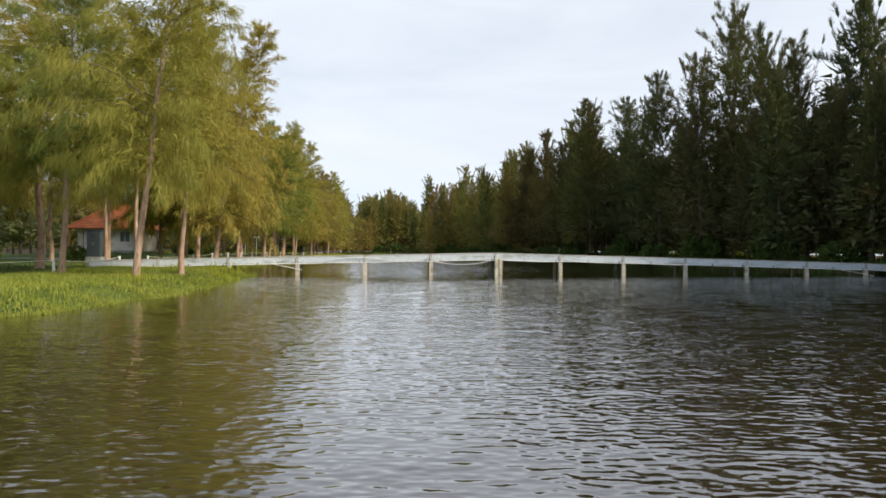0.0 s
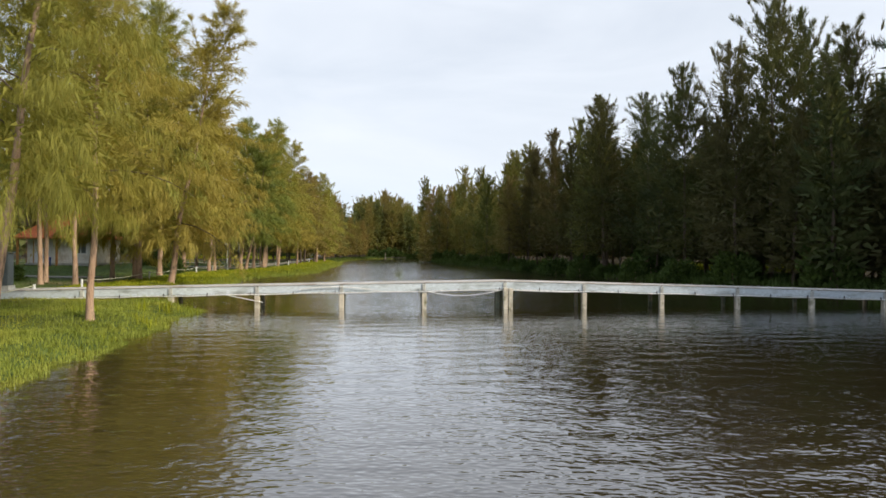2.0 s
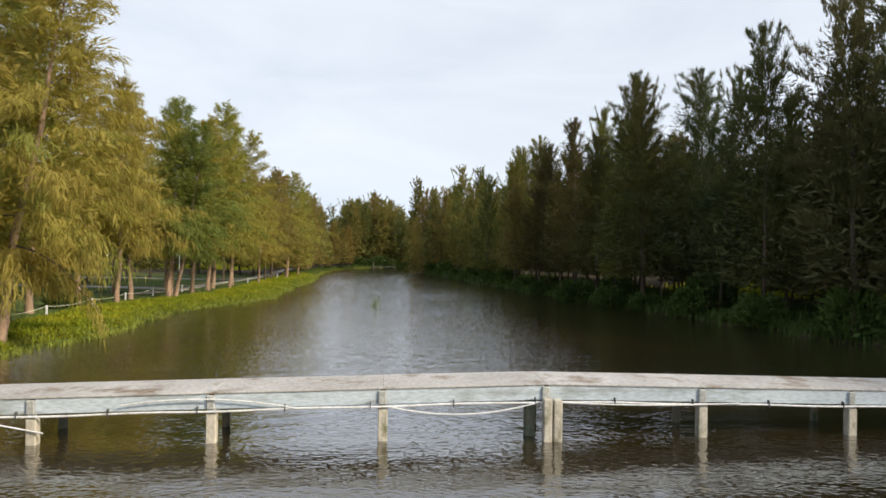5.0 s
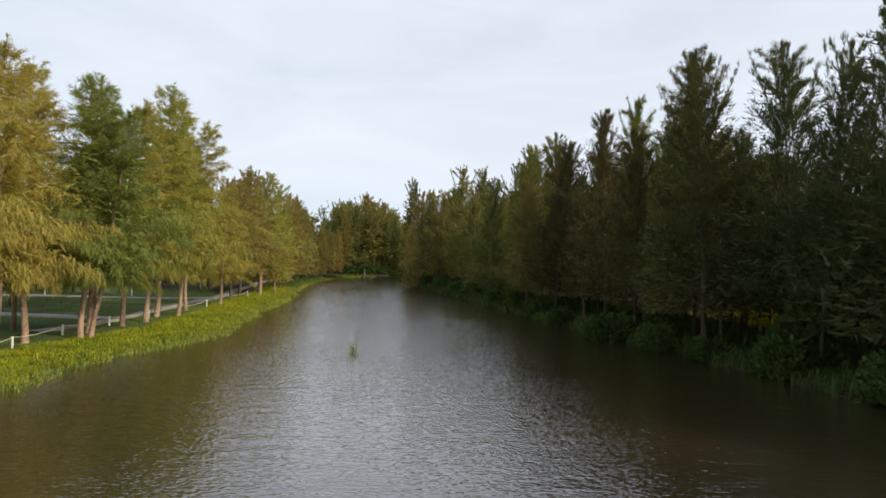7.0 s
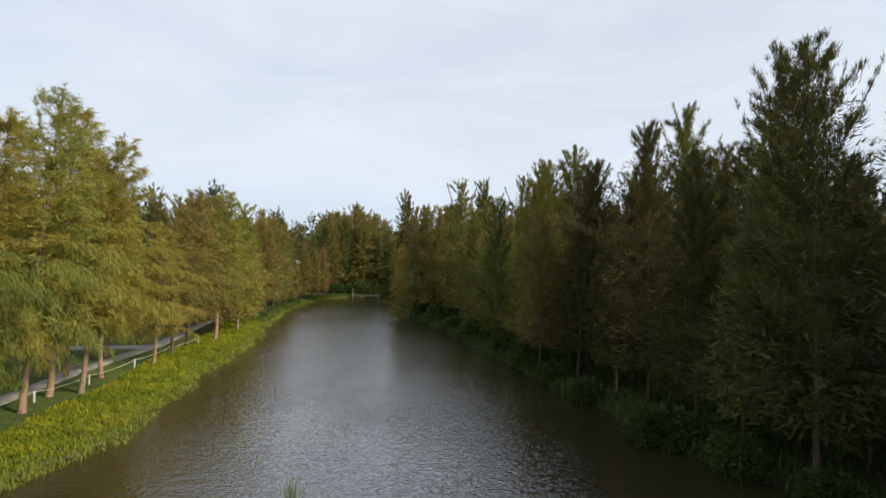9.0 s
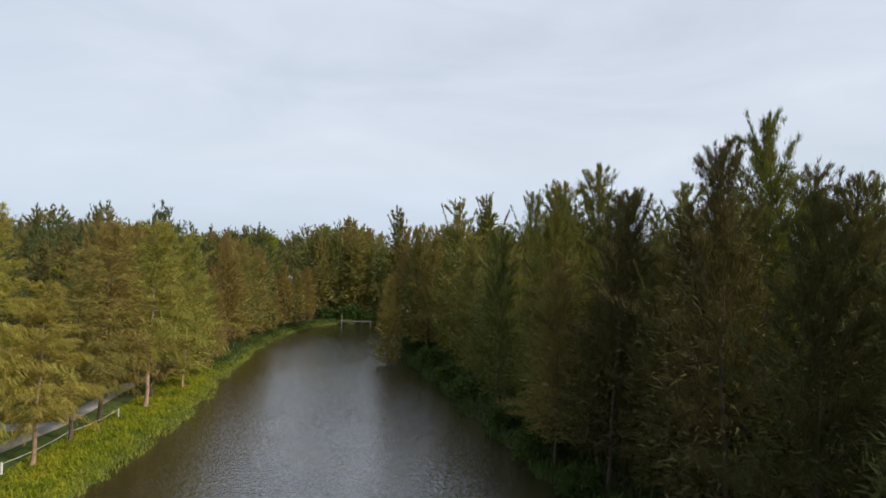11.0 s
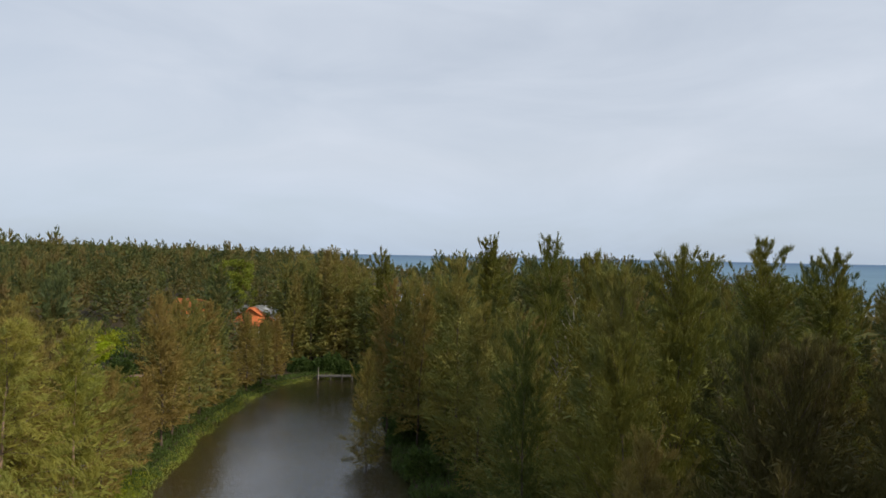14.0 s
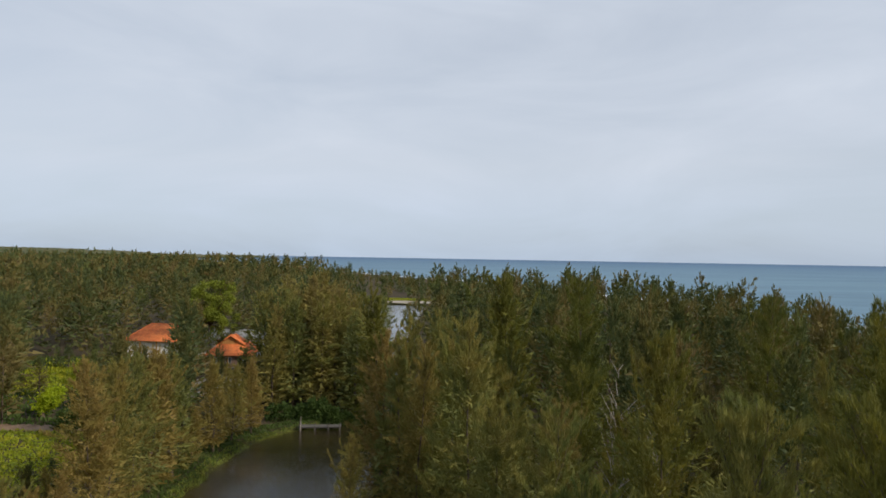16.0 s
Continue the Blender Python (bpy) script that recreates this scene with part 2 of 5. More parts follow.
# lake water: murky brown, wind ripples with long crests
m, n, l, b = material("lake_water", 0.05, 0.5)
WATER = m
b.inputs["IOR"].default_value = 1.4
silt = noise_node(n, l, 0.05, 3.0)
silt_r = ramp_node(n, [(0.3, (0.027, 0.0195, 0.0085)), (0.7, (0.037, 0.027, 0.012))])
l.new(silt.outputs["Fac"], silt_r.inputs["Fac"])
l.new(silt_r.outputs["Color"], b.inputs["Base Color"])
b.inputs["Coat Weight"].default_value = 1.0
b.inputs["Coat IOR"].default_value = 1.9
rip_a = noise_node(n, l, 1.0, 1.0, (1.1, 1.9, 1), 0.5)
rip_b = noise_node(n, l, 1.0, 1.5, (3.3, 5.2, 1), 0.5)
rip_c = noise_node(n, l, 1.0, 0.0, (7.0, 12.0, 1), 0.5)
gust = noise_node(n, l, 0.09, 2.0, (1.0, 0.6, 1))
gr = n.new("ShaderNodeMapRange")
gr.inputs["From Min"].default_value, gr.inputs["From Max"].default_value = 0.32, 0.68
gr.inputs["To Min"].default_value, gr.inputs["To Max"].default_value = 0.55, 1.0
l.new(gust.outputs["Fac"], gr.inputs["Value"])
w_pos = n.new("ShaderNodeTexCoord")
w_xyz = n.new("ShaderNodeSeparateXYZ")
w_far = n.new("ShaderNodeMapRange")
w_far.inputs["From Min"].default_value, w_far.inputs["From Max"].default_value = 36, 100
w_far.inputs["To Min"].default_value, w_far.inputs["To Max"].default_value = 0.055, 0.11
l.new(w_pos.outputs["Object"], w_xyz.inputs["Vector"])
l.new(w_xyz.outputs["Y"], w_far.inputs["Value"])
# the open near end is more ruffled than the water in the lee of the trees
w_by = n.new("ShaderNodeMath")
w_by.operation = 'DIVIDE'
w_by.inputs[1].default_value = 100.0
l.new(w_xyz.outputs["Y"], w_by.inputs[0])
w_lee = ramp_node(n, [(0.12, (1.0,) * 3), (0.22, (0.48,) * 3), (0.33, (0.50,) * 3), (0.46, (1.0,) * 3), (0.85, (1.6,) * 3)])
l.new(w_by.outputs["Value"], w_lee.inputs["Fac"])
w_ruf = n.new("ShaderNodeMath")
w_ruf.operation = 'MULTIPLY'
l.new(gr.outputs["Result"], w_ruf.inputs[0])
l.new(w_lee.outputs["Color"], w_ruf.inputs[1])
last = None
for rip, dist in ((rip_a, 0.016), (rip_b, 0.030), (rip_c, 0.015)):
    bp = n.new("ShaderNodeBump")
    bp.inputs["Strength"].default_value = 1.0
    bp.inputs["Distance"].default_value = 1.0
    hgt = n.new("ShaderNodeMath")
    hgt.operation = 'MULTIPLY'
    hgt.inputs[1].default_value = dist
    lev = n.new("ShaderNodeMath")
    lev.operation = 'MULTIPLY'
    l.new(rip.outputs["Fac"], hgt.inputs[0])
    l.new(hgt.outputs["Value"], lev.inputs[0])
    l.new(w_ruf.outputs["Value"], lev.inputs[1])
    l.new(lev.outputs["Value"], bp.inputs["Height"])
    if last:
        l.new(last, bp.inputs["Normal"])
    last = bp.outputs["Normal"]
l.new(last, b.inputs["Normal"])
l.new(last, b.inputs["Coat Normal"])
# finer chop than the ripples: the open water is duller than the sheltered near end
l.new(w_far.outputs["Result"], b.inputs["Roughness"])
l.new(w_far.outputs["Result"], b.inputs["Coat Roughness"])

# sea: grey-blue with long swell and bands
m, n, l, b = material("sea_water", 0.55, 0.12)
SEA = m
sw = noise_node(n, l, 0.006, 4.0, (0.4, 1.2, 1))
sw_r = ramp_node(n, [(0.3, (0.100, 0.182, 0.245)), (0.7, (0.130, 0.224, 0.285))])
l.new(sw.outputs["Fac"], sw_r.inputs["Fac"])
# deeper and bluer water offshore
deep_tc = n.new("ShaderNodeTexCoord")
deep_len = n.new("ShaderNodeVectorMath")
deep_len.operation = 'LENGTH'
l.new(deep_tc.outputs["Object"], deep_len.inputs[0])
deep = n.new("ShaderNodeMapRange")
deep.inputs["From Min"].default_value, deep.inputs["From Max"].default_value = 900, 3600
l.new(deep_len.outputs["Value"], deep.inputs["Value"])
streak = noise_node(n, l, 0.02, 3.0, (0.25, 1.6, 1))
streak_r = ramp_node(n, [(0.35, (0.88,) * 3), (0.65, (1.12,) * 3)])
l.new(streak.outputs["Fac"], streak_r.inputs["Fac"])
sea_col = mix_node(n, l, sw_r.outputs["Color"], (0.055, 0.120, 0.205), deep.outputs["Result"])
l.new(mix_node(n, l, sea_col, streak_r.outputs["Color"], 1.0, 'MULTIPLY'), b.inputs["Base Color"])
sb = noise_node(n, l, 0.06, 4.0, (0.4, 1.3, 1))
bp = n.new("ShaderNodeBump")
bp.inputs["Strength"].default_value, bp.inputs["Distance"].default_value = 0.8, 1.6
l.new(sb.outputs["Fac"], bp.inputs["Height"])
l.new(bp.outputs["Normal"], b.inputs["Normal"])

# ground: worn lawn, bare sandy soil in patches
m, n, l, b = material("lawn_ground", 0.95, 0.1)
GROUND = m
g1 = noise_node(n, l, 0.12, 4.0)
g2 = noise_node(n, l, 2.5, 5.0)
g3 = noise_node(n, l, 0.07, 5.0, None, 0.6)
gr1 = ramp_node(n, [(0.32, (0.050, 0.075, 0.022)), (0.55, (0.085, 0.12, 0.030)), (0.72, (0.13, 0.15, 0.035))])
l.new(g1.outputs["Fac"], gr1.inputs["Fac"])
gr2 = ramp_node(n, [(0.3, (0.65, 0.65, 0.65)), (0.7, (1.2, 1.2, 1.2))])
l.new(g2.outputs["Fac"], gr2.inputs["Fac"])
gc = mix_node(n, l, gr1.outputs["Color"], gr2.outputs["Color"], 1.0, 'MULTIPLY')
gr3 = ramp_node(n, [(0.56, (0, 0, 0)), (0.66, (1, 1, 1))])
l.new(g3.outputs["Fac"], gr3.inputs["Fac"])
gc = mix_node(n, l, gc, (0.20, 0.15, 0.095), gr3.outputs["Color"])
# needle litter covers the soil of the wood
tc = n.new("ShaderNodeTexCoord")
sx_ = n.new("ShaderNodeSeparateXYZ")
l.new(tc.outputs["Object"], sx_.inputs["Vector"])
wood_x = n.new("ShaderNodeMapRange")
wood_x.inputs["From Min"].default_value, wood_x.inputs["From Max"].default_value = -8, -4
l.new(sx_.outputs["X"], wood_x.inputs["Value"])
wood_y = n.new("ShaderNodeMapRange")
wood_y.inputs["From Min"].default_value, wood_y.inputs["From Max"].default_value = 112, 125
l.new(sx_.outputs["Y"], wood_y.inputs["Value"])
wm = n.new("ShaderNodeMath")
wm.operation = 'MAXIMUM'
l.new(wood_x.outputs["Result"], wm.inputs[0])
l.new(wood_y.outputs["Result"], wm.inputs[1])
litter = ramp_node(n, [(0.3, (0.050, 0.040, 0.024)), (0.7, (0.085, 0.066, 0.038))])
l.new(g2.outputs["Fac"], litter.inputs["Fac"])
gc = mix_node(n, l, gc, litter.outputs["Color"], wm.outputs["Value"])
l.new(gc, b.inputs["Base Color"])
bp = n.new("ShaderNodeBump")
bp.inputs["Strength"].default_value, bp.inputs["Distance"].default_value = 0.7, 0.05
l.new(g2.outputs["Fac"], bp.inputs["Height"])
l.new(bp.outputs["Normal"], b.inputs["Normal"])


# ---------------------------------------------------------------- mesh helpers
def raw_mesh(name, verts, faces, mat, smooth=False):
    """A mesh from arrays of corners and of triangles or quads."""
    verts, faces = np.asarray(verts, dtype=np.float32), np.asarray(faces, dtype=np.int32)
    me = bpy.data.meshes.new(name)
    k = faces.shape[1]
    me.vertices.add(len(verts))
    me.vertices.foreach_set("co", verts.ravel())
    me.loops.add(faces.size)
    me.loops.foreach_set("vertex_index", faces.ravel())
    me.polygons.add(len(faces))
    me.polygons.foreach_set("loop_start", np.arange(len(faces), dtype=np.int32) * k)
    me.polygons.foreach_set("loop_total", np.full(len(faces), k, dtype=np.int32))
    if smooth:
        me.polygons.foreach_set("use_smooth", np.ones(len(faces), dtype=bool))
    me.update(calc_edges=True)
    me.materials.append(mat)
    return me


def part(name, bm, mat, parent=None, label="", smooth=False):
    me = bpy.data.meshes.new(name)
    bm.normal_update()
    bm.to_mesh(me)
    bm.free()
    me.materials.append(mat)
    if smooth:
        for p in me.polygons:
            p.use_smooth = True
    ob = new(name, me)
    ob.parent = parent
    return tagged(ob, label)


def mesh_part(name, me, parent=None, label=""):
    ob = new(name, me)
    ob.parent = parent
    return tagged(ob, label)


def add_box(bm, x0, x1, y0, y1, z0, z1, bevel=0.0, turn=None):
    r = bmesh.ops.create_cube(bm, size=1.0)
    for v in r["verts"]:
        v.co = Vector((x0 + (v.co.x + 0.5) * (x1 - x0), y0 + (v.co.y + 0.5) * (y1 - y0), z0 + (v.co.z + 0.5) * (z1 - z0)))
        if turn:
            v.co = turn @ v.co
    if bevel:
        es = list({e for v in r["verts"] for e in v.link_edges})
        bmesh.ops.bevel(bm, geom=es, offset=bevel, segments=1, affect='EDGES')
    return bm


def box(x0, x1, y0, y1, z0, z1, bevel=0.0, turn=None):
    return add_box(bmesh.new(), x0, x1, y0, y1, z0, z1, bevel, turn)


def tube_arrays(points, radii, sides=7):
    """Corners and quads of a tapered tube along points."""
    pts = np.asarray(points, dtype=float)
    tang = np.gradient(pts, axis=0)
    tang /= np.linalg.norm(tang, axis=1)[:, None] + 1e-9
    ref = np.array([1.0, 0, 0]) if abs(tang[0][0]) < 0.8 else np.array([0, 1.0, 0])
    a = np.cross(tang, ref)
    a /= np.linalg.norm(a, axis=1)[:, None] + 1e-9
    c = np.cross(tang, a)
    ang = np.linspace(0, 2 * np.pi, sides, endpoint=False)
    ring = a[:, None, :] * np.cos(ang)[None, :, None] + c[:, None, :] * np.sin(ang)[None, :, None]
    v = (pts[:, None, :] + ring * np.asarray(radii)[:, None, None]).reshape(-1, 3)
    f = []
    for i in range(len(pts) - 1):
        for j in range(sides):
            k = (j + 1) % sides
            f.append((i * sides + j, i * sides + k, (i + 1) * sides + k, (i + 1) * sides + j))
    return v, np.array(f)


def join_arrays(parts):
    vs, fs, o = [], [], 0
    for v, f in parts:
        vs.append(v)
        fs.append(f + o)
        o += len(v)
    return np.concatenate(vs), np.concatenate(fs)


# ---------------------------------------------------------------- plan of the shores (metres)
LEFT_Y = [-300, 0, 10, 14.4, 19, 23.3, 30, 34, 36.6, 38.5, 42, 47, 54, 60, 65, 72, 77, 80.5, 83, 90, 99, 117, 129, 145, 160, 168, 174, 178]
LEFT_X = [-11, -10, -10, -9.6, -9.1, -9.3, -10.3, -11.1, -11.2, -14, -17, -18.1, -17.3, -17.4, -18.6, -17.6, -16.4, -15.6, -16.2, -16.5, -17.8, -19.2, -21.8, -23.4, -23.5, -22.2, -18.5, -14]
RIGHT_Y = [-300, 0, 20, 40, 51, 58, 66, 71, 77, 82, 88, 92, 98, 107, 117, 121, 138, 155, 171, 178, 200, 265, 310]
RIGHT_X = [38, 36, 34, 30, 25.2, 21.2, 18.6, 17.0, 15.0, 12.6, 11.4, 9.6, 8.5, 6.0, 3.0, 2.2, -3.0, -5.3, -6.5, -6.5, -7, -9, -10]


def shore_distance(x, y):
    """Roughly how far a place lies inland of the lake (minus: in the water)."""
    x, y = np.asarray(x, dtype=float), np.asarray(y, dtype=float)
    wob = 0.25 * np.sin(y * 1.3) + 0.18 * np.sin(y * 2.9 + 1.0)
    lx = np.interp(y, LEFT_Y, LEFT_X) + wob
    rx = np.interp(y, RIGHT_Y, RIGHT_X) + 0.35 * np.sin(y * 0.9 + 2) + 0.2 * np.sin(y * 2.3)
    d = np.maximum(lx - x, x - rx)
    end = y - (179.5 + 0.06 * (x + 14) - 0.02 * (x + 14) ** 2)
    d = np.maximum(d, np.where(x < -6.5, end, -9.0))
    back = np.maximum(np.maximum(-14.0 - x - 0.012 * (y - 178), x - np.interp(y, RIGHT_Y, RIGHT_X)), y - 330)
    d = np.where((y > 182) & (x > -30), np.maximum(back, 182 - y), d)
    d = np.where((y > 25) & (y < 34) & (x < -9), np.minimum(d, (np.hypot((x + 13.0) / 1.7, (y - 28.3) / 1.0) - 1) * 1.0), d)
    pond = np.maximum(np.abs(x + 17) - 9, np.abs(y - 335) - 45)
    return np.minimum(d, np.where(y > 280, pond, 99.0))


COAST_Y = [-4900, 0, 300, 347, 500, 650, 800, 890, 1500, 4900]
COAST_X = [170, 150, 140, 138, 90, 27, -75, -128, -480, -2700]


def ground_height(x, y):
    d = shore_distance(x, y)
    z = np.where(d < 0, np.clip(d * 0.45, -1.2, 0), np.clip(d * 0.32, 0, 0.42)) - 0.03
    z = z + np.where(d > 2, 0.05 * np.sin(x * 0.35) * np.cos(y * 0.27), 0)
    z = z + 0.85 * np.exp(-((x + 38) / 10) ** 2 - ((y - 70) / 9) ** 2)
    sea = x - np.interp(y, COAST_Y, COAST_X)
    z = np.where(sea > -12, np.minimum(z, 0.35 - (sea + 12) * 0.08), z)
    far_hill = np.clip((-x - 900) / 900, 0, 1) * np.clip((y - 900) / 900, 0, 1) * np.clip((-x * 0.9 - y * 0.5 + 600) / 900, 0, 1)
    z = z + far_hill * (15 + 8 * np.sin(x * 0.004) + 8 * np.sin(y * 0.011 + x * 0.006))
    return np.maximum(z, -3.0)


def axis_steps(fine0, fine1, step, limit0, limit1):
    a = list(np.arange(fine0, fine1 + 1e-6, step))
    s = step
    while a[-1] < limit1:
        s *= 1.22
        a.append(min(a[-1] + s, limit1))
    s = step
    while a[0] > limit0:
        s *= 1.22
        a.insert(0, max(a[0] - s, limit0))
    return np.array(a)


gx = axis_steps(-28, 30, 0.75, -4900, 4900)
gy = axis_steps(8, 185, 0.95, -4900, 4950)
GX, GY = np.meshgrid(gx, gy)
GZ = ground_height(GX, GY)
nx, ny = len(gx), len(gy)
ii, jj = np.meshgrid(np.arange(nx - 1), np.arange(ny - 1))
q = (jj * nx + ii).ravel()
ground = new("ground", raw_mesh("ground", np.stack([GX.ravel(), GY.ravel(), GZ.ravel()], 1),
                                np.stack([q, q + 1, q + nx + 1, q + nx], 1), GROUND, True))
tagged(ground, "worn green lawn and sandy soil under the trees", "ground", kind="structure")

# wind waves with long crests, as real relief
wx = np.concatenate([[-60, -40], np.arange(-27, -12, 0.6), np.arange(-12, 20, 0.27), np.arange(20, 42.1, 0.6), [60]])
wy = np.concatenate([[-320, -60, -10, 0], np.arange(2, 30, 0.12), np.arange(30, 90, 0.19), np.arange(90, 178.1, 0.33), np.arange(180, 240, 4), [300, 420]])
WX, WY = np.meshgrid(wx, wy)
WZ = np.zeros_like(WX)
rw = np.random.default_rng(12)
for k in range(16):
    wl_ = 0.5 * 1.07 ** k * rw.uniform(0.92, 1.08)
    ang = rw.normal(0, 0.85) + 0.12
    kx, ky = 2 * np.pi / wl_ * math.sin(ang), 2 * np.pi / wl_ * math.cos(ang)
    WZ += 0.0018 * min(wl_, 0.9) * np.sin(kx * WX + ky * WY + rw.uniform(0, 6.28))
WZ *= (WY > 1) * (WY < 179) * (0.75 + 0.25 * np.sin(WX * 0.11 + WY * 0.05))
nwx = len(wx)
wq = (np.arange(len(wy) - 1)[:, None] * nwx + np.arange(nwx - 1)[None, :]).ravel()
lake = new("lake_water", raw_mesh("lake_water", np.stack([WX.ravel(), WY.ravel(), WZ.ravel()], 1), np.stack([wq, wq + 1, wq + nwx + 1, wq + nwx], 1), WATER, True))
tagged(lake, "murky brown lake water with small wind ripples", "water", kind="structure")

bm = bmesh.new()
coast = [(np.interp(y, COAST_Y, COAST_X) - 2, y) for y in (-4900, 0, 300, 347, 500, 650, 800, 890, 1500, 4900)]
cv = [bm.verts.new((x, y, -0.02)) for x, y in coast]
cv += [bm.verts.new((4900, 4900, -0.02)), bm.verts.new((4900, -4900, -0.02))]
bm.faces.new(cv)
bmesh.ops.triangulate(bm, faces=bm.faces[:])
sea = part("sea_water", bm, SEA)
tagged(sea, "grey-blue open sea reaching the horizon", "sea", kind="structure")

# surf lines along the beach
rng = np.random.default_rng(5)
sv, sf = [], []
for k in range(110):
    y0 = rng.uniform(180, 900)
    off = rng.choice([0.5, 6, 12]) + rng.uniform(-1, 1)
    ln = rng.uniform(10, 45)
    ys = np.linspace(y0, y0 + ln, 9)
    xs = np.interp(ys, COAST_Y, COAST_X) + off + 0.6 * np.sin(ys * 0.4)
    wd = 1.5 * np.sin(np.linspace(0.05, np.pi - 0.05, 9)) * rng.uniform(0.5, 1.4)
    o = sum(len(a) for a in sv)
    sv.append(np.concatenate([np.stack([xs - wd, ys, np.full(9, 0.05)], 1), np.stack([xs, ys, 0.05 + 0.25 * wd], 1), np.stack([xs + wd, ys, np.full(9, 0.05)], 1)]))
    for r in (0, 9):
        sf += [(o + r + i, o + r + 9 + i, o + r + 10 + i, o + r + i + 1) for i in range(8)]
surf = new("surf", raw_mesh("surf", np.concatenate(sv), np.array(sf), FOAM, True))
tagged(surf, "white broken surf along the sandy beach", "surf", kind="stuff")


# ---------------------------------------------------------------- trees
def unit(v):
    return v / (np.linalg.norm(v, axis=-1, keepdims=True) + 1e-9)


def crown_arrays(rng, h, base, r, boughs, twigs, blades, blade_w, blade_l, weep=0.6, bend=(0, 0), core=(300, 0.4, 0.8), blunt=0.72, spire=1.0):
    """Casuarina crown: tapering tiers of arching boughs, side twigs and combed needle sprays."""
    lead = np.zeros(boughs, dtype=bool)
    nl = 3 if weep > 0.8 else 7
    lead[-nl:] = True
    u = ((np.arange(boughs) + rng.random(boughs)) / boughs) ** (1.1 if weep > 0.8 else 0.80)
    u[lead] = np.linspace(0.68 if weep > 0.8 else 0.46, 0.88, nl) + rng.uniform(-0.04, 0.04, nl)
    steep = (u > (0.25 if weep > 0.8 else 0.10)) & (u < (0.75 if weep > 0.8 else 0.90)) & (rng.random(boughs) < (0.30 if weep > 0.8 else 0.50)) & ~lead
    z0 = base + u * (h - base) * 0.95
    az = np.arange(boughs) * 2.399963 + rng.normal(0, 0.45, boughs)
    ph = rng.uniform(0, 6.28, 3)
    lump = 1 + 0.20 * np.sin(2 * az + 7 * u + ph[0]) + 0.16 * np.sin(3 * az - 13 * u + ph[1])
    ln = r * np.clip((u + 0.24) / 0.42, 0.5, 1.0) * (1 - u) ** blunt * rng.uniform(0.55, 1.22, boughs) * lump + 0.30
    el = np.radians((20 if weep > 0.8 else 40) + (40 if weep > 0.8 else 28) * u ** 0.9 + rng.normal(0, 12, boughs))
    ln = np.where(steep, ((0.21 if weep > 0.8 else 0.30) * (h - base) * (1 - u) ** 0.7 + 0.3) * rng.uniform(0.6, 1.1, boughs), ln)
    el = np.where(steep, np.radians(rng.uniform(*((52, 74) if weep > 0.8 else (58, 80)), boughs)), el)
    ln[lead] = (h - z0[lead]) * (np.array([0.80, 0.88, 1.0]) if weep > 0.8 else rng.uniform(0.70, 0.94, nl) * spire)
    el = np.where(lead, np.radians(rng.uniform(70, 85, boughs)), el)
    el[-1] = radians(86)
    el = np.clip(el, 0.0, radians(87))
    reach = (0.30 if weep > 0.8 else np.where(steep, 0.48, 0.33)) * (h - z0) + 0.28
    ln = np.where(lead, ln, np.minimum(ln, np.where(u > 0.42, reach / np.cos(el), 99.0)))
    ln = np.where(lead, ln, np.minimum(ln, np.where(steep, 0.93, 0.8) * (h - z0) / np.sin(np.maximum(el, 0.2)) + 0.1))
    droop = np.where(steep | lead, 0.02, 0.10 + 0.42 * (1 - u) * weep)
    dh = np.stack([np.cos(az), np.sin(az), np.zeros(boughs)], 1)
    lat = np.stack([-np.sin(az), np.cos(az), np.zeros(boughs)], 1)

    def along(i, s):
        """Place on bough i at the share s of its length."""
        t = (z0[i] / h) ** 2
        p = dh[i] * (ln[i] * s * np.cos(el[i]))[:, None]
        p[:, 0] += bend[0] * t
        p[:, 1] += bend[1] * t
        p[:, 2] += z0[i] + ln[i] * (s * np.sin(el[i]) - droop[i] * s * s)
        return p

    share = ln ** 0.75 * (0.8 + 0.4 * u) * np.where(lead, 0.6 if weep > 0.8 else 0.9, 1.0)
    bi = rng.choice(boughs, boughs * twigs, p=share / share.sum())
    s = 0.16 + 0.84 * rng.random(len(bi)) ** 0.72
    p = along(bi, s)
    up = (steep | lead)[bi]
    high = np.clip((p[:, 2] - base) / (h - base), 0, 1)
    td = dh[bi] * np.cos(el[bi])[:, None] * 0.8
    td[:, 2] += 0.8 * (np.sin(el[bi]) - 2 * droop[bi] * s)
    td += lat[bi] * (np.where(lead[bi], 0.65, 1.0) * (1.0 if weep > 0.8 else 0.72))[:, None] * (rng.choice([-1, 1], len(bi)) * rng.uniform(0.1, 1.15, len(bi)) * (1.15 - 0.55 * s))[:, None]
    td[:, 2] += rng.uniform(-0.45, 0.60, len(bi)) - (0.75 * (1 - high) if weep > 0.8 else -0.40)
    td = unit(td)
    fine = 0.38 + 0.62 * np.clip(1.2 - high, 0, 1) ** 0.7
    tl = (0.17 * ln[bi] + 0.26) * (1.2 - 0.72 * s) * rng.uniform(0.6, 1.35, len(bi)) * fine * np.where(lead[bi], 0.55, 1.0)
    sag = 0.30 * weep * (1 - high)
    # fine needles, combed along the twig
    ci = np.repeat(np.arange(len(bi)), blades)
    k = rng.random(len(ci))
    q = p[ci] + td[ci] * (tl[ci] * k)[:, None]
    q[:, 2] -= sag[ci] * tl[ci] * k * k
    q += rng.normal(0, 0.10, q.shape) * (fine * np.where(lead[bi], 0.5, 1.0))[ci][:, None]
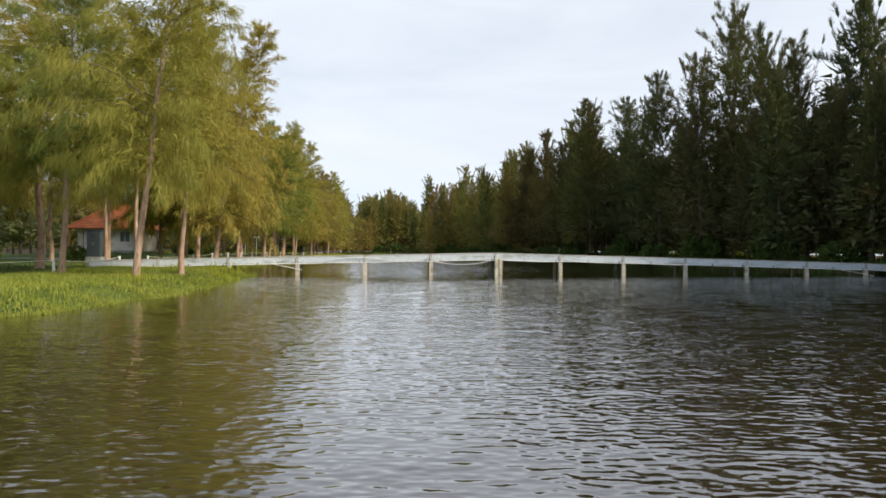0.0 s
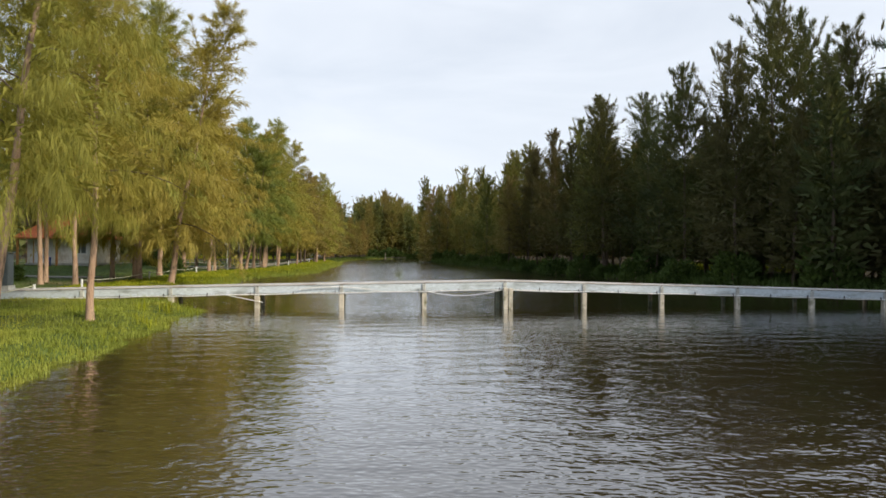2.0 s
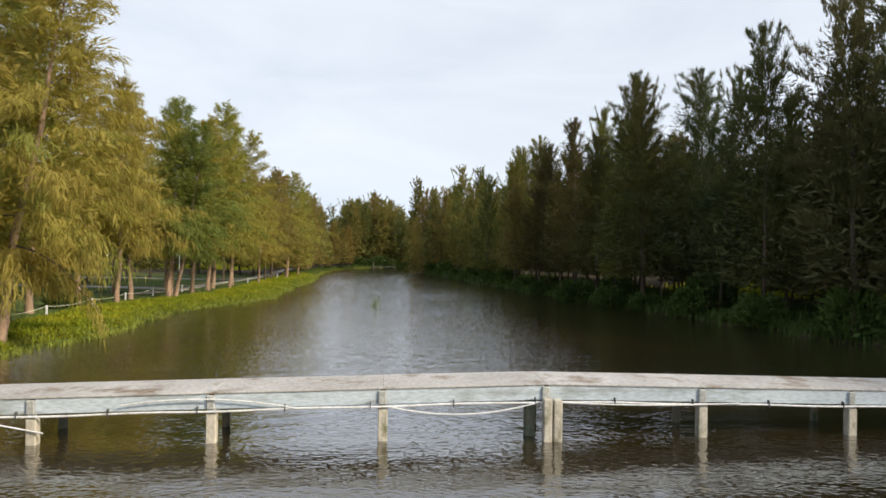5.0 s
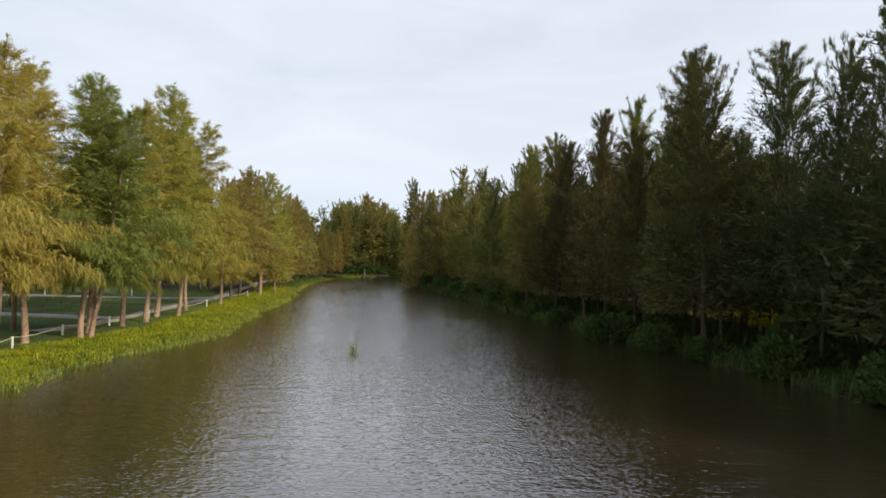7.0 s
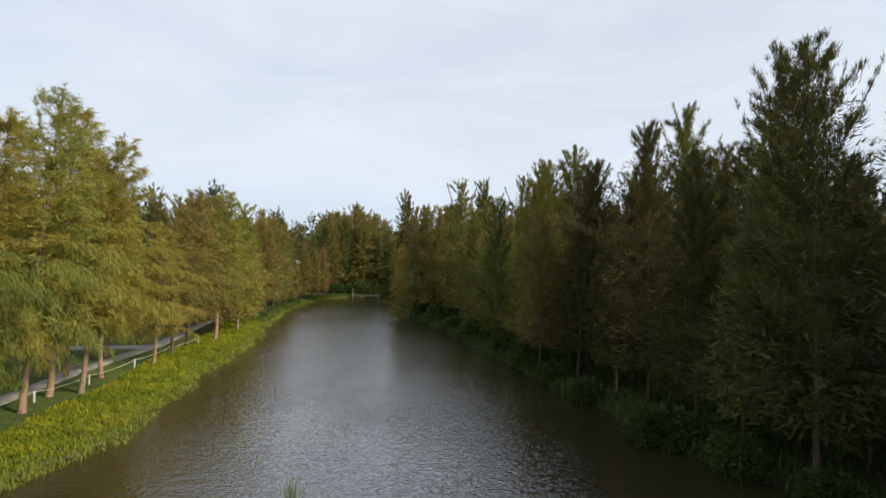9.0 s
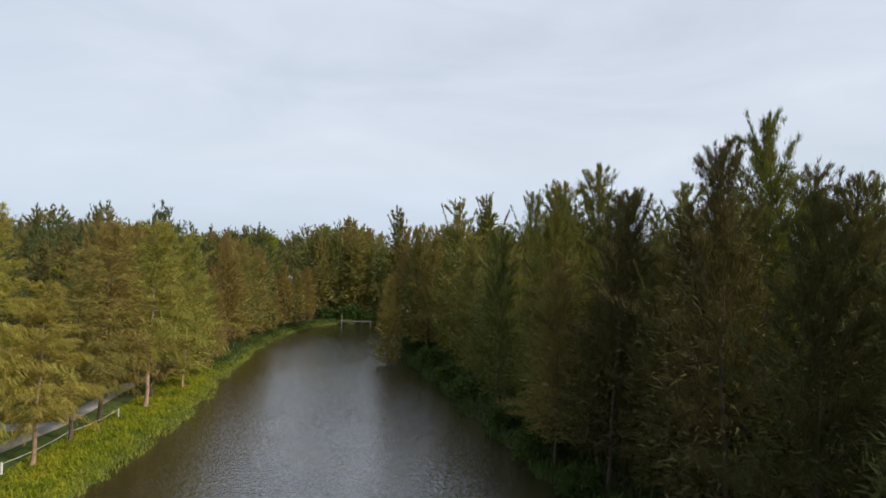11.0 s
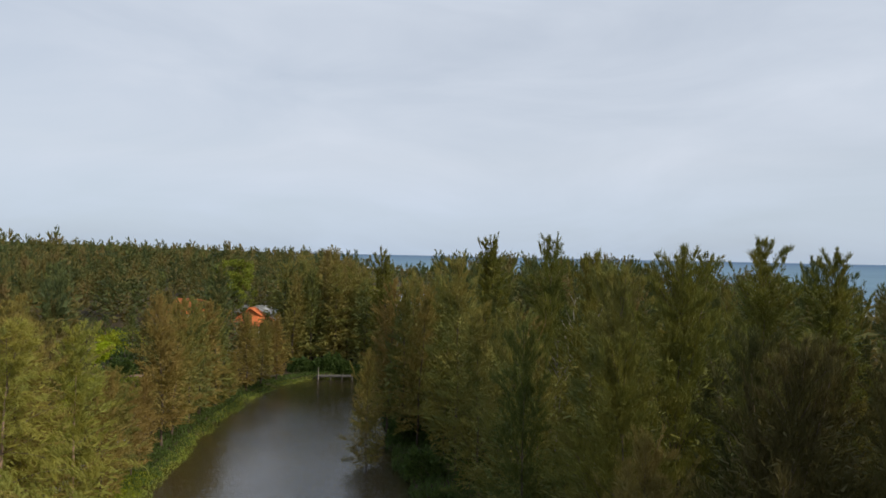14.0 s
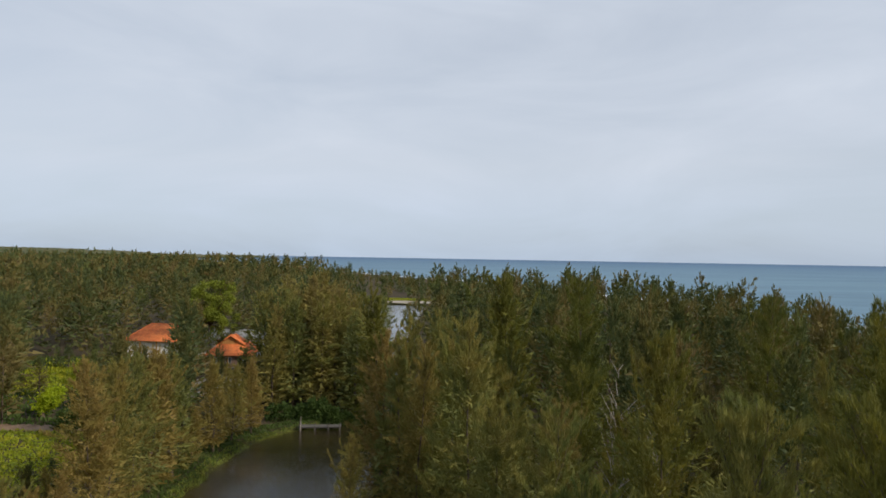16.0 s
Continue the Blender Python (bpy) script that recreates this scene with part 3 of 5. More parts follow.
    lift = np.where(up, 0.45 - 0.35 * (weep > 0.8), np.clip(1.1 * high - 1.2, -1.15, 0.2) if weep > 0.8 else np.clip(1.5 * high - 0.6 * weep + 0.25, -0.1, 0.85))
    d = td[ci] * 0.66 + rng.normal(0, 0.33 if weep > 0.8 else 0.22, q.shape)
    d[:, 2] += lift[ci]
    d = unit(d)
    l = blade_l * rng.uniform(0.55, 1.2, len(ci)) * fine[ci]
    w = blade_w * rng.uniform(0.6, 1.3, len(ci)) * (0.6 + 0.4 * fine[ci])
    # one broader spray along each twig
    sd = td * 0.8 + rng.normal(0, 0.2, td.shape)
    sd[:, 2] += lift * 0.8
    sd = unit(sd)
    size = fine * rng.uniform(0.7, 1.25, len(bi))
    sq = p - td * (0.10 * tl)[:, None]
    # dense shaded sprays near the trunk
    cnt, iw, il = core
    iu = rng.random(cnt) ** 1.1 * 0.88
    ir = r * np.clip((iu + 0.24) / 0.42, 0.5, 1.0) * (1 - iu) ** blunt * 0.60 * rng.random(cnt) ** 0.6
    ia = rng.uniform(0, 2 * np.pi, cnt)
    iz = base + 0.3 + iu * (h - base) * 0.92
    it = (iz / h) ** 2
    ic = np.stack([bend[0] * it, bend[1] * it, iz], 1)
    iq = ic + np.stack([np.cos(ia) * ir, np.sin(ia) * ir, np.zeros(cnt)], 1)
    idr = unit(np.stack([0.6 * np.cos(ia), 0.6 * np.sin(ia), 0.6 * iu - 0.25 * weep + 0.1], 1) + rng.normal(0, 0.35, (cnt, 3)))
    isz = (0.45 + 0.55 * (1 - iu)) * rng.uniform(0.6, 1.25, cnt)
    q, d = np.concatenate([q, sq, iq]), np.concatenate([d, sd, idr])
    l = np.concatenate([l, 1.25 * blade_l * size, il * isz])
    w = np.concatenate([w, 1.7 * blade_w * size * (0.6 + 0.4 * fine), iw * isz])
    side_v = unit(np.cross(d, rng.normal(0, 1, q.shape)))
    a = q - side_v * (w / 2)[:, None]
    b = q + side_v * (w / 2)[:, None]
    c = q + d * l[:, None]
    v = np.stack([a, b, c], 1).reshape(-1, 3)
    f = np.arange(len(v)).reshape(-1, 3)
    return v, f, (z0, az, el, ln, droop)


def trunk_arrays(rng, h, r0, bend, sides=8):
    zs = np.concatenate([[-0.35, 0.0, 0.25, 0.7], np.linspace(1.4, h * 0.76, 10)])
    t = np.clip(zs / (h * 0.78), 0, 1)
    wob = 0.05 * h / 16
    x = bend[0] * (zs / h) ** 2 + wob * np.sin(zs * 0.9 + rng.uniform(0, 6)) * np.clip(zs, 0, 1)
    y = bend[1] * (zs / h) ** 2 + wob * np.cos(zs * 0.8 + rng.uniform(0, 6)) * np.clip(zs, 0, 1)
    rad = r0 * (1 - t) ** 0.8 + 0.012
    rad[:4] *= np.array([1.5, 1.3, 1.12, 1.03])
    return tube_arrays(np.stack([x, y, zs], 1), rad, sides)


def limb_arrays(rng, h, info, bend, count, r0):
    z0, az, el, ln, droop = info
    order = list(rng.permutation(len(z0) - 3)[:count]) + list(range(len(z0) - 3, len(z0)))
    out = []
    for i in order:
        s = np.linspace(0, 0.92, 5)
        t = z0[i] / h
        pts = np.stack([bend[0] * t * t + np.cos(az[i]) * ln[i] * s * np.cos(el[i]),
                        bend[1] * t * t + np.sin(az[i]) * ln[i] * s * np.cos(el[i]),
                        z0[i] + ln[i] * (s * np.sin(el[i]) - droop[i] * s * s)], 1)
        r = r0 * 0.24 * (1 - t) ** 0.6 * (1 - 0.85 * s / 0.92) + 0.009
        out.append(tube_arrays(pts, r, 4))
    return join_arrays(out)


# kind: height, crown base, radius, boughs, twigs, blades, blade width, blade length, weep, limbs, trunk radius, core, bluntness
TREE_KINDS = {
    "hero": (18, 4.0, 4.9, 165, 18, 15, 0.022, 0.38, 0.95, 20, 0.135, (3000, 0.09, 0.5), 0.78),
    "tall": (18, 6.2, 4.0, 105, 15, 13, 0.030, 0.40, 0.95, 14, 0.135, (1400, 0.13, 0.55), 0.50),
    "plume": (18, 2.2, 5.0, 120, 19, 12, 0.027, 0.38, 0.45, 16, 0.10, (3600, 0.115, 0.5), 0.44),
    "near": (16, 3.4, 4.1, 115, 13, 12, 0.035, 0.42, 0.95, 12, 0.125, (1400, 0.14, 0.55), 0.50),
    "drape": (16, 2.4, 4.4, 135, 14, 13, 0.035, 0.44, 1.05, 10, 0.125, (1500, 0.14, 0.55), 0.50),
    "fine": (18, 1.6, 4.5, 96, 15, 10, 0.040, 0.44, 0.45, 8, 0.10, (2200, 0.16, 0.6), 0.44),
    "skirt": (18, 1.2, 4.4, 84, 13, 8, 0.052, 0.56, 0.5, 8, 0.14, (1100, 0.34, 0.8), 0.44),
    "mid": (18, 1.2, 4.4, 70, 10, 6, 0.068, 0.66, 0.45, 4, 0.14, (640, 0.46, 0.95), 0.44),
    "light": (18, 1.2, 4.4, 60, 6, 4, 0.10, 1.1, 0.4, 2, 0.14, (260, 0.7, 1.2), 0.44),
}
COUNTS = {"hero": 4, "tall": 3, "plume": 5, "near": 5, "drape": 2, "fine": 6, "skirt": 6, "mid": 6, "light": 5}
TEMPLATE = {}
for kind_i, (kind, (h, base, r, nb, nt, nl, bw, bl, weep, limbs, tr, core, blunt)) in enumerate(TREE_KINDS.items()):
    TEMPLATE[kind] = []
    for k in range(COUNTS[kind]):
        rg = np.random.default_rng(100 * kind_i + k + 7)
        bend = rg.normal(0, 0.45, 2)
        v, f, info = crown_arrays(rg, h, base * rg.uniform(0.85, 1.2), r * rg.uniform(0.85, 1.15), nb, nt, nl, bw, bl, weep, bend, core, blunt)
        tv, tf = trunk_arrays(rg, h, tr, bend)
        lv, lf = limb_arrays(rg, h, info, bend, limbs, tr)
        looks = {}
        # lit and shaded copies of needles and bark, chosen by the tree's place
        for tone, needles, bark in (("pale", NEEDLES_SUNLIT, BARK), ("green", NEEDLES_GREEN, BARK), ("fresh", NEEDLES_FRESH, BARK_SHADED), ("dark", NEEDLES_SHADED, BARK_SHADED), ("shore", NEEDLES_SHORE_SHADED, BARK_SHADED), ("olive", NEEDLES_OLIVE, BARK_SHADED), ("brown", NEEDLES_BROWN, BARK_SHADED)):
            looks[tone] = (raw_mesh("trunk", tv, tf, bark, True), raw_mesh("branch_structure", lv, lf, BARK_SHADED, True), raw_mesh("crown", v, f, needles))
        TEMPLATE[kind].append((float(v[:, 2].max()), looks, v))


def plant_tree(kind, k, x, y, height, turn, tilt=(0, 0), width=1.0, label="", group="", look_="dark"):
    h, looks, _ = TEMPLATE[kind][k % len(TEMPLATE[kind])]
    s = height / h
    tree = new("casuarina_tree")
    tree.matrix_world = pose(x, y, float(ground_height(x, y)), tilt[0], tilt[1], 0) @ pose(0, 0, 0, 0, 0, turn) @ Matrix.Diagonal((s * width, s * width, s, 1))
    for nm, me in zip(("trunk", "branch_structure", "crown"), looks[look_]):
        ob = new(nm, me)
        ob.parent = tree
        if nm == "branch_structure":
            tagged(ob, kind="stuff")
    return tagged(tree, label, "tree", group)


def sightline_limit(x, y):
    """Greatest tree height, cut along the camera's bearings to keep houses and meadow visible."""
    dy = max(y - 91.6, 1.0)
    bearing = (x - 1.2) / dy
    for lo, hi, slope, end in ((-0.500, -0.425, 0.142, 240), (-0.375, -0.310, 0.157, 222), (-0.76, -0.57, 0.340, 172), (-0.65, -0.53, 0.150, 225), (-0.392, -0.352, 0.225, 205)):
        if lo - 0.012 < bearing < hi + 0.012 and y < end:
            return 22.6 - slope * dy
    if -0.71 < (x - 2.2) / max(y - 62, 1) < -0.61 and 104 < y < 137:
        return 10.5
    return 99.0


wood_v, wood_tv = [], []


def add_to_wood(k, x, y, height, turn, width=1.0):
    """One more tree of the uncounted wood, from the same growth as the single trees."""
    seen = 108 < y < 180 and -50 < x < 44
    edge = 38 < y < 78 and x > 0 and x < 48
    pool = TEMPLATE["skirt" if edge else "mid" if seen or (y < 108 and -40 < x < 50) else "light"]
    h, _, v = pool[k % len(pool)]
    s = height / h
    ca, sa = math.cos(turn), math.sin(turn)
    g = float(ground_height(x, y))
    wood_v.append(np.stack([(v[:, 0] * ca - v[:, 1] * sa) * s * width + x, (v[:, 0] * sa + v[:, 1] * ca) * s * width + y, v[:, 2] * s + g], 1))
    zs = np.array([-0.3, 0.5, 4, 8, 12]) * s
    wood_tv.append(tube_arrays(np.stack([np.full(5, x), np.full(5, y), zs + g], 1), [0.22, 0.16, 0.13, 0.08, 0.02], 5))


LEFT_LABEL = "casuarina with pale bare trunk and weeping olive-green crown by the shore"
RIGHT_LABEL = "dense green casuarina standing at the shaded lake shore"
WOOD_LABEL = "olive-green casuarina with pointed feathery top in the wood"

# front row on the grassy shore: x, y, height, tilt about x, tilt about y, kind
FRONT = [
    (-16.4, 27.3, 18, 0, 2, "hero"), (-11.6, 24.2, 18, -2, 5, "hero"), (-12.5, 30.3, 17, 0, 2, "hero"), (-21.5, 33.5, 18, 0, 0, "near"), (-19.8, 25.5, 18, 0, 0, "hero"),
    (-18.8, 50.8, 20.0, 0, 8, "drape"), (-22.2, 53.2, 21, 0, 3, "drape"), (-24.3, 61, 21, 0, 0, "near"), (-24.4, 66, 19.5, 0, 1, "near"),
    (-23.0, 68.5, 18.8, 0, 2, "near"), (-23.9, 72.2, 18.5, 0, 0, "near"), (-21.9, 74.3, 18.3, 0, 5, "near"), (-21.5, 74.7, 16.5, 1, 13, "near"),
    (-22.9, 77.0, 18.5, 0, 2, "near"), (-22.5, 80.5, 18.3, 0, 4, "near"), (-22.2, 83.4, 18.5, 0, 4, "near"), (-23.2, 87.4, 18, 0, 2, "near"),
    (-21.9, 88.5, 16.8, 0, 5, "near"), (-21.9, 98.4, 11, 0, 3, "near"), (-22.5, 103, 13, 0, 2, "near"), (-22.8, 107, 15, 0, 2, "near"), (-22.1, 112.4, 15.2, 0, 1, "near"),
    (-23.2, 115.5, 15.2, 0, 0, "skirt"), (-22.9, 124.5, 14.6, 0, 0, "skirt"), (-23.9, 131, 14.8, 0, 0, "skirt"), (-25.0, 139, 15, 0, 0, "skirt"),
    (-25.7, 147, 15, 0, 0, "skirt"), (-25.7, 155, 15, 0, 0, "skirt"), (-24.7, 163.5, 16, 0, 0, "skirt"), (-22.7, 171, 16, 0, 0, "skirt"),
    (-22.2, 119.5, 14.5, 0, 3, "skirt"), (-24.0, 127.5, 15, 0, 3, "skirt"), (-25.2, 135, 15, 0, 3, "skirt"), (-25.8, 143, 15.4, 0, 3, "skirt"), (-26.2, 151, 15.4, 0, 3, "skirt"), (-25.4, 159, 15.8, 0, 3, "skirt"), (-24.0, 167.5, 15.5, 0, 3, "skirt"),
    (-8.5, 181.5, 12, 0, 0, "skirt"), (-18.2, 187, 15, 0, 0, "skirt"), (-22.0, 190.5, 17, 0, 0, "skirt"), (-15.8, 190.8, 18, 0, 0, "skirt"), (-11.8, 189.8, 16, 0, 0, "skirt"),
    (-20.5, 183.5, 17, 0, 0, "skirt"), (-16.5, 184.0, 17.5, 0, 0, "skirt"), (-11.5, 183.5, 16, 0, 0, "skirt"), (-13.8, 187.2, 18, 0, 0, "skirt"), (-23.2, 186, 18, 0, 0, "skirt"), (-25.5, 180, 9, 0, 0, "skirt"),
]
rt = np.random.default_rng(21)
FRONT = [(x, y, h * (0.89 if 64 < y < 82 else 1.0), tx, ty, kind) for x, y, h, tx, ty, kind in FRONT]
for i, (x, y, h, tx, ty, kind) in enumerate(FRONT):
    # brighter needle copy where the left bank is sunlit
    plant_tree("fine" if kind == "skirt" and y < 150 else kind, i, x, y, min(h, max(4.5, sightline_limit(x, y) * rt.uniform(0.78, 1.0))), rt.uniform(0, 360), (tx, ty), rt.uniform(0.95, 1.1) * (0.86 if y < 32 else 1.25 if 49 < y < 62 else 1.28 if y < 90 else 1.35), LEFT_LABEL, "trees along the grassy shore", "green" if y < 30 or 73 < y < 78 else "pale" if y < 98 or (y < 125 and i % 3 == 0) else ("brown" if y < 172 else "olive"))

for i, (x, y, h, kind) in enumerate([(-31.5, 50, 20, "tall"), (-27.2, 50.5, 20, "tall"), (-26.2, 48.4, 19, "tall"), (-23.4, 47.5, 20, "tall"), (-33, 41, 20, "tall"), (-25.4, 55.6, 20.5, "drape"), (-24.5, 57.2, 20.5, "near"), (-26.5, 84, 17.5, "near"), (-25.5, 93, 17, "near"), (-23.2, 93.2, 16.3, "near"), (-27.5, 76.5, 18, "near"), (-27, 101, 16, "near"), (-27.5, 37.5, 19, "near"), (-25, 30, 19, "near"),
                                     (-29.5, 29, 17, "near"), (-34, 33, 17, "mid"), (-28, 116, 15, "skirt"), (-29, 122, 15.5, "skirt"), (-31, 129, 15.5, "skirt"), (-31, 137, 16, "skirt"), (-32, 145, 16.5, "skirt"),
                                     (-33, 152.5, 16.5, "skirt"), (-30, 160, 16.5, "skirt"), (-29, 168.5, 17, "skirt"), (-27.5, 176, 17, "skirt"), (-23, 181.5, 16, "skirt"), (-19.6, 189, 20, "skirt"), (-14.5, 184.5, 16, "skirt"),
                                     (-19.5, 204, 20.6, "mid"), (-24.5, 196, 18, "mid"), (-13.5, 194, 17.5, "mid"), (-10, 187, 15, "mid"), (-26, 188, 18, "mid"), (-17, 197, 18, "mid"), (-11, 203, 18, "mid"), (-26, 206, 19, "mid"), (-32, 183, 17.5, "mid"), (-36, 176, 17, "mid")]):
    plant_tree("fine" if kind == "skirt" and y < 140 else kind, i + 2, x, y, min(h, max(4.5, sightline_limit(x, y) * rt.uniform(0.78, 1.0))), rt.uniform(0, 360), (rt.normal(0, 1), rt.normal(0, 1)), rt.uniform(0.95, 1.15) * (1.0 if y < 105 else 1.3), LEFT_LABEL if y < 120 else WOOD_LABEL, "trees along the grassy shore" if y < 180 else "trees of the wood", "pale" if y < 108 else ("brown" if y < 172 else "olive"))

# trees on the dark shore, tops placed to fit the camera's view: x, y, height
SHORE_TREES = [
    (26.5, 60, 24.3), (23.2, 58.8, 19.5), (21.4, 65.3, 19.2), (31.5, 62, 23), (33.5, 52, 22), (37.5, 55, 23), (30.5, 54.5, 19.5), (18.3, 81.1, 20), (14.8, 75.4, 18.8), (13.8, 88.5, 17.6), (20.5, 73, 18.6),
    (22.0, 96, 18.0), (17.6, 93, 20), (12.9, 100.5, 16.5), (10.2, 110, 18.4), (12.2, 107, 19.2), (11.2, 121.5, 19.2), (2.9, 133.6, 18.8), (8.1, 152.5, 21.2),
    (12.9, 145, 21), (-4.4, 148, 16.6), (-4.9, 156.5, 19.6), (6.4, 121.8, 15.5), (4.6, 127.5, 15), (-0.8, 141, 16), (-5.0, 135.5, 11.5), (26.5, 127, 20.5), (29, 125, 19.6), (29, 147, 19.5),
]
placed = [(-22 - 3 * k % 2, 24 + 7 * k) for k in range(22)] + [(-19.6, 189), (-14.5, 184.5), (-19.5, 204), (-24.5, 196), (-13.5, 194)]
for i, (x, y, h) in enumerate(SHORE_TREES):
    x += max(0.0, 0.9 - float(shore_distance(x, y))) if y < 120 else 0.0
    placed.append((x, y))
    # darker needle copies where the right shore stands in shade
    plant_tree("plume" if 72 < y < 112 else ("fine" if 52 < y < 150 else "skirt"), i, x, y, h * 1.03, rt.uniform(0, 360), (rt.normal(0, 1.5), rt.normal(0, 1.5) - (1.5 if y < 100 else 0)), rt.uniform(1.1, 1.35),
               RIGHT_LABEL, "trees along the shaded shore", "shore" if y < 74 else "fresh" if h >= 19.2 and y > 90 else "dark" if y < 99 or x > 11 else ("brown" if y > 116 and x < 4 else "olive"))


def free_spot(x, y, gap):
    return all((x - a) ** 2 + (y - c) ** 2 > gap * gap for a, c in placed)


# second line and depth of the dark wood
for kind, cnt, x0, x1, y0, y1, gap, h0, h1 in (("skirt", 56, -6, 40, 44, 165, 3.6, 12.5, 17.5), ("wood", 190, -6, 84, 20, 218, 5.6, 11.0, 20.4), ("wood", 60, 32, 54, -30, 50, 3.8, 20, 23), ("wood", 40, 15, 44, 44, 112, 3.6, 15, 18.5)):
    made = tries = 0
    while made < cnt and tries < 6000:
        tries += 1
        x, y = rt.uniform(x0, x1), rt.uniform(y0, y1)
        d = float(shore_distance(x, y))
        if d < 1.0 or (kind == "skirt" and d > 14) or not free_spot(x, y, gap) or (y > 158 and x < 6) or (x - 38) ** 2 / 100 + (y - 94) ** 2 / 64 < 1 or (x - 24) ** 2 + (y - 125) ** 2 < 56:
            continue
        placed.append((x, y))
        made += 1
        if kind == "wood":
            hgt = rt.uniform(h0, h1) * (1 - 0.35 * max(0, (x - 54) / 32))
            if 62 < y < 140 and x < (26 if y < 90 else 38):
                plant_tree("fine", made, x, y, hgt, rt.uniform(0, 360), (rt.normal(0, 1.5), rt.normal(0, 1.5)), rt.uniform(0.85, 1.4), WOOD_LABEL, "trees of the wood", "shore" if y < 74 else ("olive", "dark", "fresh", "brown", "dark", "olive", "fresh")[made % 7])
            else:
                add_to_wood(made, x, y, hgt, rt.uniform(0, 6.28), rt.uniform(0.95, 1.45))
        else:
            # shade of the wood put into the needle tone by place
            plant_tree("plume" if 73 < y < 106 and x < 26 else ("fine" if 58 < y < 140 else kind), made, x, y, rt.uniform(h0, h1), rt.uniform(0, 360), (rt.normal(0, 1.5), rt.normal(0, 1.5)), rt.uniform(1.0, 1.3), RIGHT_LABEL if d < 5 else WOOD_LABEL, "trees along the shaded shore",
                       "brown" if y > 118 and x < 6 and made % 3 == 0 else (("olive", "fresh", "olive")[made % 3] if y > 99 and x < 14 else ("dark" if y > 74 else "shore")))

# park trees behind the lawn
HOUSES = [(-36.3, 68, 9), (-29, 50, 9), (38, 94, 9), (-58, 227, 9), (-40, 219, 8), (-52, 160, 8), (-38, 196, 6), (-66, 205, 6), (-52, 227, 4)]
made = tries = 0
while made < 150 and tries < 9000:
    tries += 1
    x, y = rt.uniform(-100, -27), rt.uniform(22, 218)
    if (x > -37 and 68 < y < 118) or (y < 64 and -0.66 < x / y < -0.45):
        continue
    if float(shore_distance(x, y)) < 3 or not free_spot(x, y, 5.0) or any((x - a) ** 2 + (y - c) ** 2 < r * r for a, c, r in HOUSES):
        continue
    hgt = min(rt.uniform(14, 18.5), sightline_limit(x, y) * rt.uniform(0.7, 1.3))
    if hgt < 3.5:
        continue
    placed.append((x, y))
    made += 1
    add_to_wood(made, x, y, hgt, rt.uniform(0, 6.28), rt.uniform(0.95, 1.2) * (1.5 if hgt < 9 else 1.2))
wv = np.concatenate(wood_v)
wood = new("wood", raw_mesh("wood", wv, np.arange(len(wv)).reshape(-1, 3), NEEDLES_FAR))
tagged(wood, "mixed olive and green casuarina wood with pointed tops", "wood", kind="stuff")
wood_trunks = new("wood_trunks", raw_mesh("wood_trunks", *join_arrays(wood_tv), BARK_SHADED, True))
tagged(wood_trunks, "brown trunks standing in the casuarina wood", "trunks", kind="stuff")

# wooded rise on the far shore
hx, hy = np.meshgrid(np.linspace(-3000, -820, 150), np.linspace(1000, 3000, 60))
hz = ground_height(hx, hy) + 4 + rt.uniform(0, 11, hx.shape)
hq = (np.arange(59)[:, None] * 150 + np.arange(149)[None, :]).ravel()
rise = new("wooded_rise", raw_mesh("wooded_rise", np.stack([hx.ravel(), hy.ravel(), hz.ravel()], 1), np.stack([hq, hq + 1, hq + 151, hq + 150], 1), NEEDLES_FAR))
tagged(rise, "dark wooded rise far along the coast", "hill", kind="stuff")

# far wood: too many to count
far_t = [crown_arrays(np.random.default_rng(500 + k), 18, 0.9, 4.2, 36, 5, 3, 0.17, 0.85, 0.3, (0, 0), (160, 0.5, 1.1), 0.40, 0.72)[0] for k in range(6)]
thin_t = [crown_arrays(np.random.default_rng(540 + k), 18, 0.9, 4.2, 22, 3, 2, 0.5, 1.5, 0.3, (0, 0), (70, 1.2, 2.0), 0.40, 0.72)[0] for k in range(6)]
vs = []
cells = set()
cnt = tries = 0
while cnt < 1400 and tries < 20000:
    tries += 1
    y = 205 + (rt.random() ** 1.6) * 560
    x = rt.uniform(-0.62 * (y + 60) - 20, min(np.interp(y, COAST_Y, COAST_X) - 10, 0.75 * y))
    key = (int(x // 5.2), int(y // 5.2))
    if key in cells or float(shore_distance(x, y)) < 2 or any((x - a) ** 2 + (y - c) ** 2 < r * r for a, c, r in HOUSES):
        continue
    if -45 < x < 12 and 330 < y < 420:
        continue
    cells.add(key)
    cnt += 1
    v = far_t[cnt % 6] if y < 330 else thin_t[cnt % 6]
    a = rt.uniform(0, 6.28)
    inland = np.clip((np.interp(y, COAST_Y, COAST_X) - x) / 82, 0, 1)
    s = rt.uniform(0.70, 1.20) * (0.36 + 0.64 * inland) * (1.12 if x < -70 else 1.0)
    if y > 370 and x > -110:
        s *= 0.55
    s = min(s, max(0.2, sightline_limit(x, y) / 18))
    g = float(ground_height(x, y))
    ca, sa = np.cos(a), np.sin(a)
    vs.append(np.stack([(v[:, 0] * ca - v[:, 1] * sa) * s * 1.4 + x, (v[:, 0] * sa + v[:, 1] * ca) * s * 1.4 + y, v[:, 2] * s + g], 1))
vs = np.concatenate(vs)
far_wood = new("far_wood", raw_mesh("far_wood", vs, np.arange(len(vs)).reshape(-1, 3), NEEDLES_FAR))
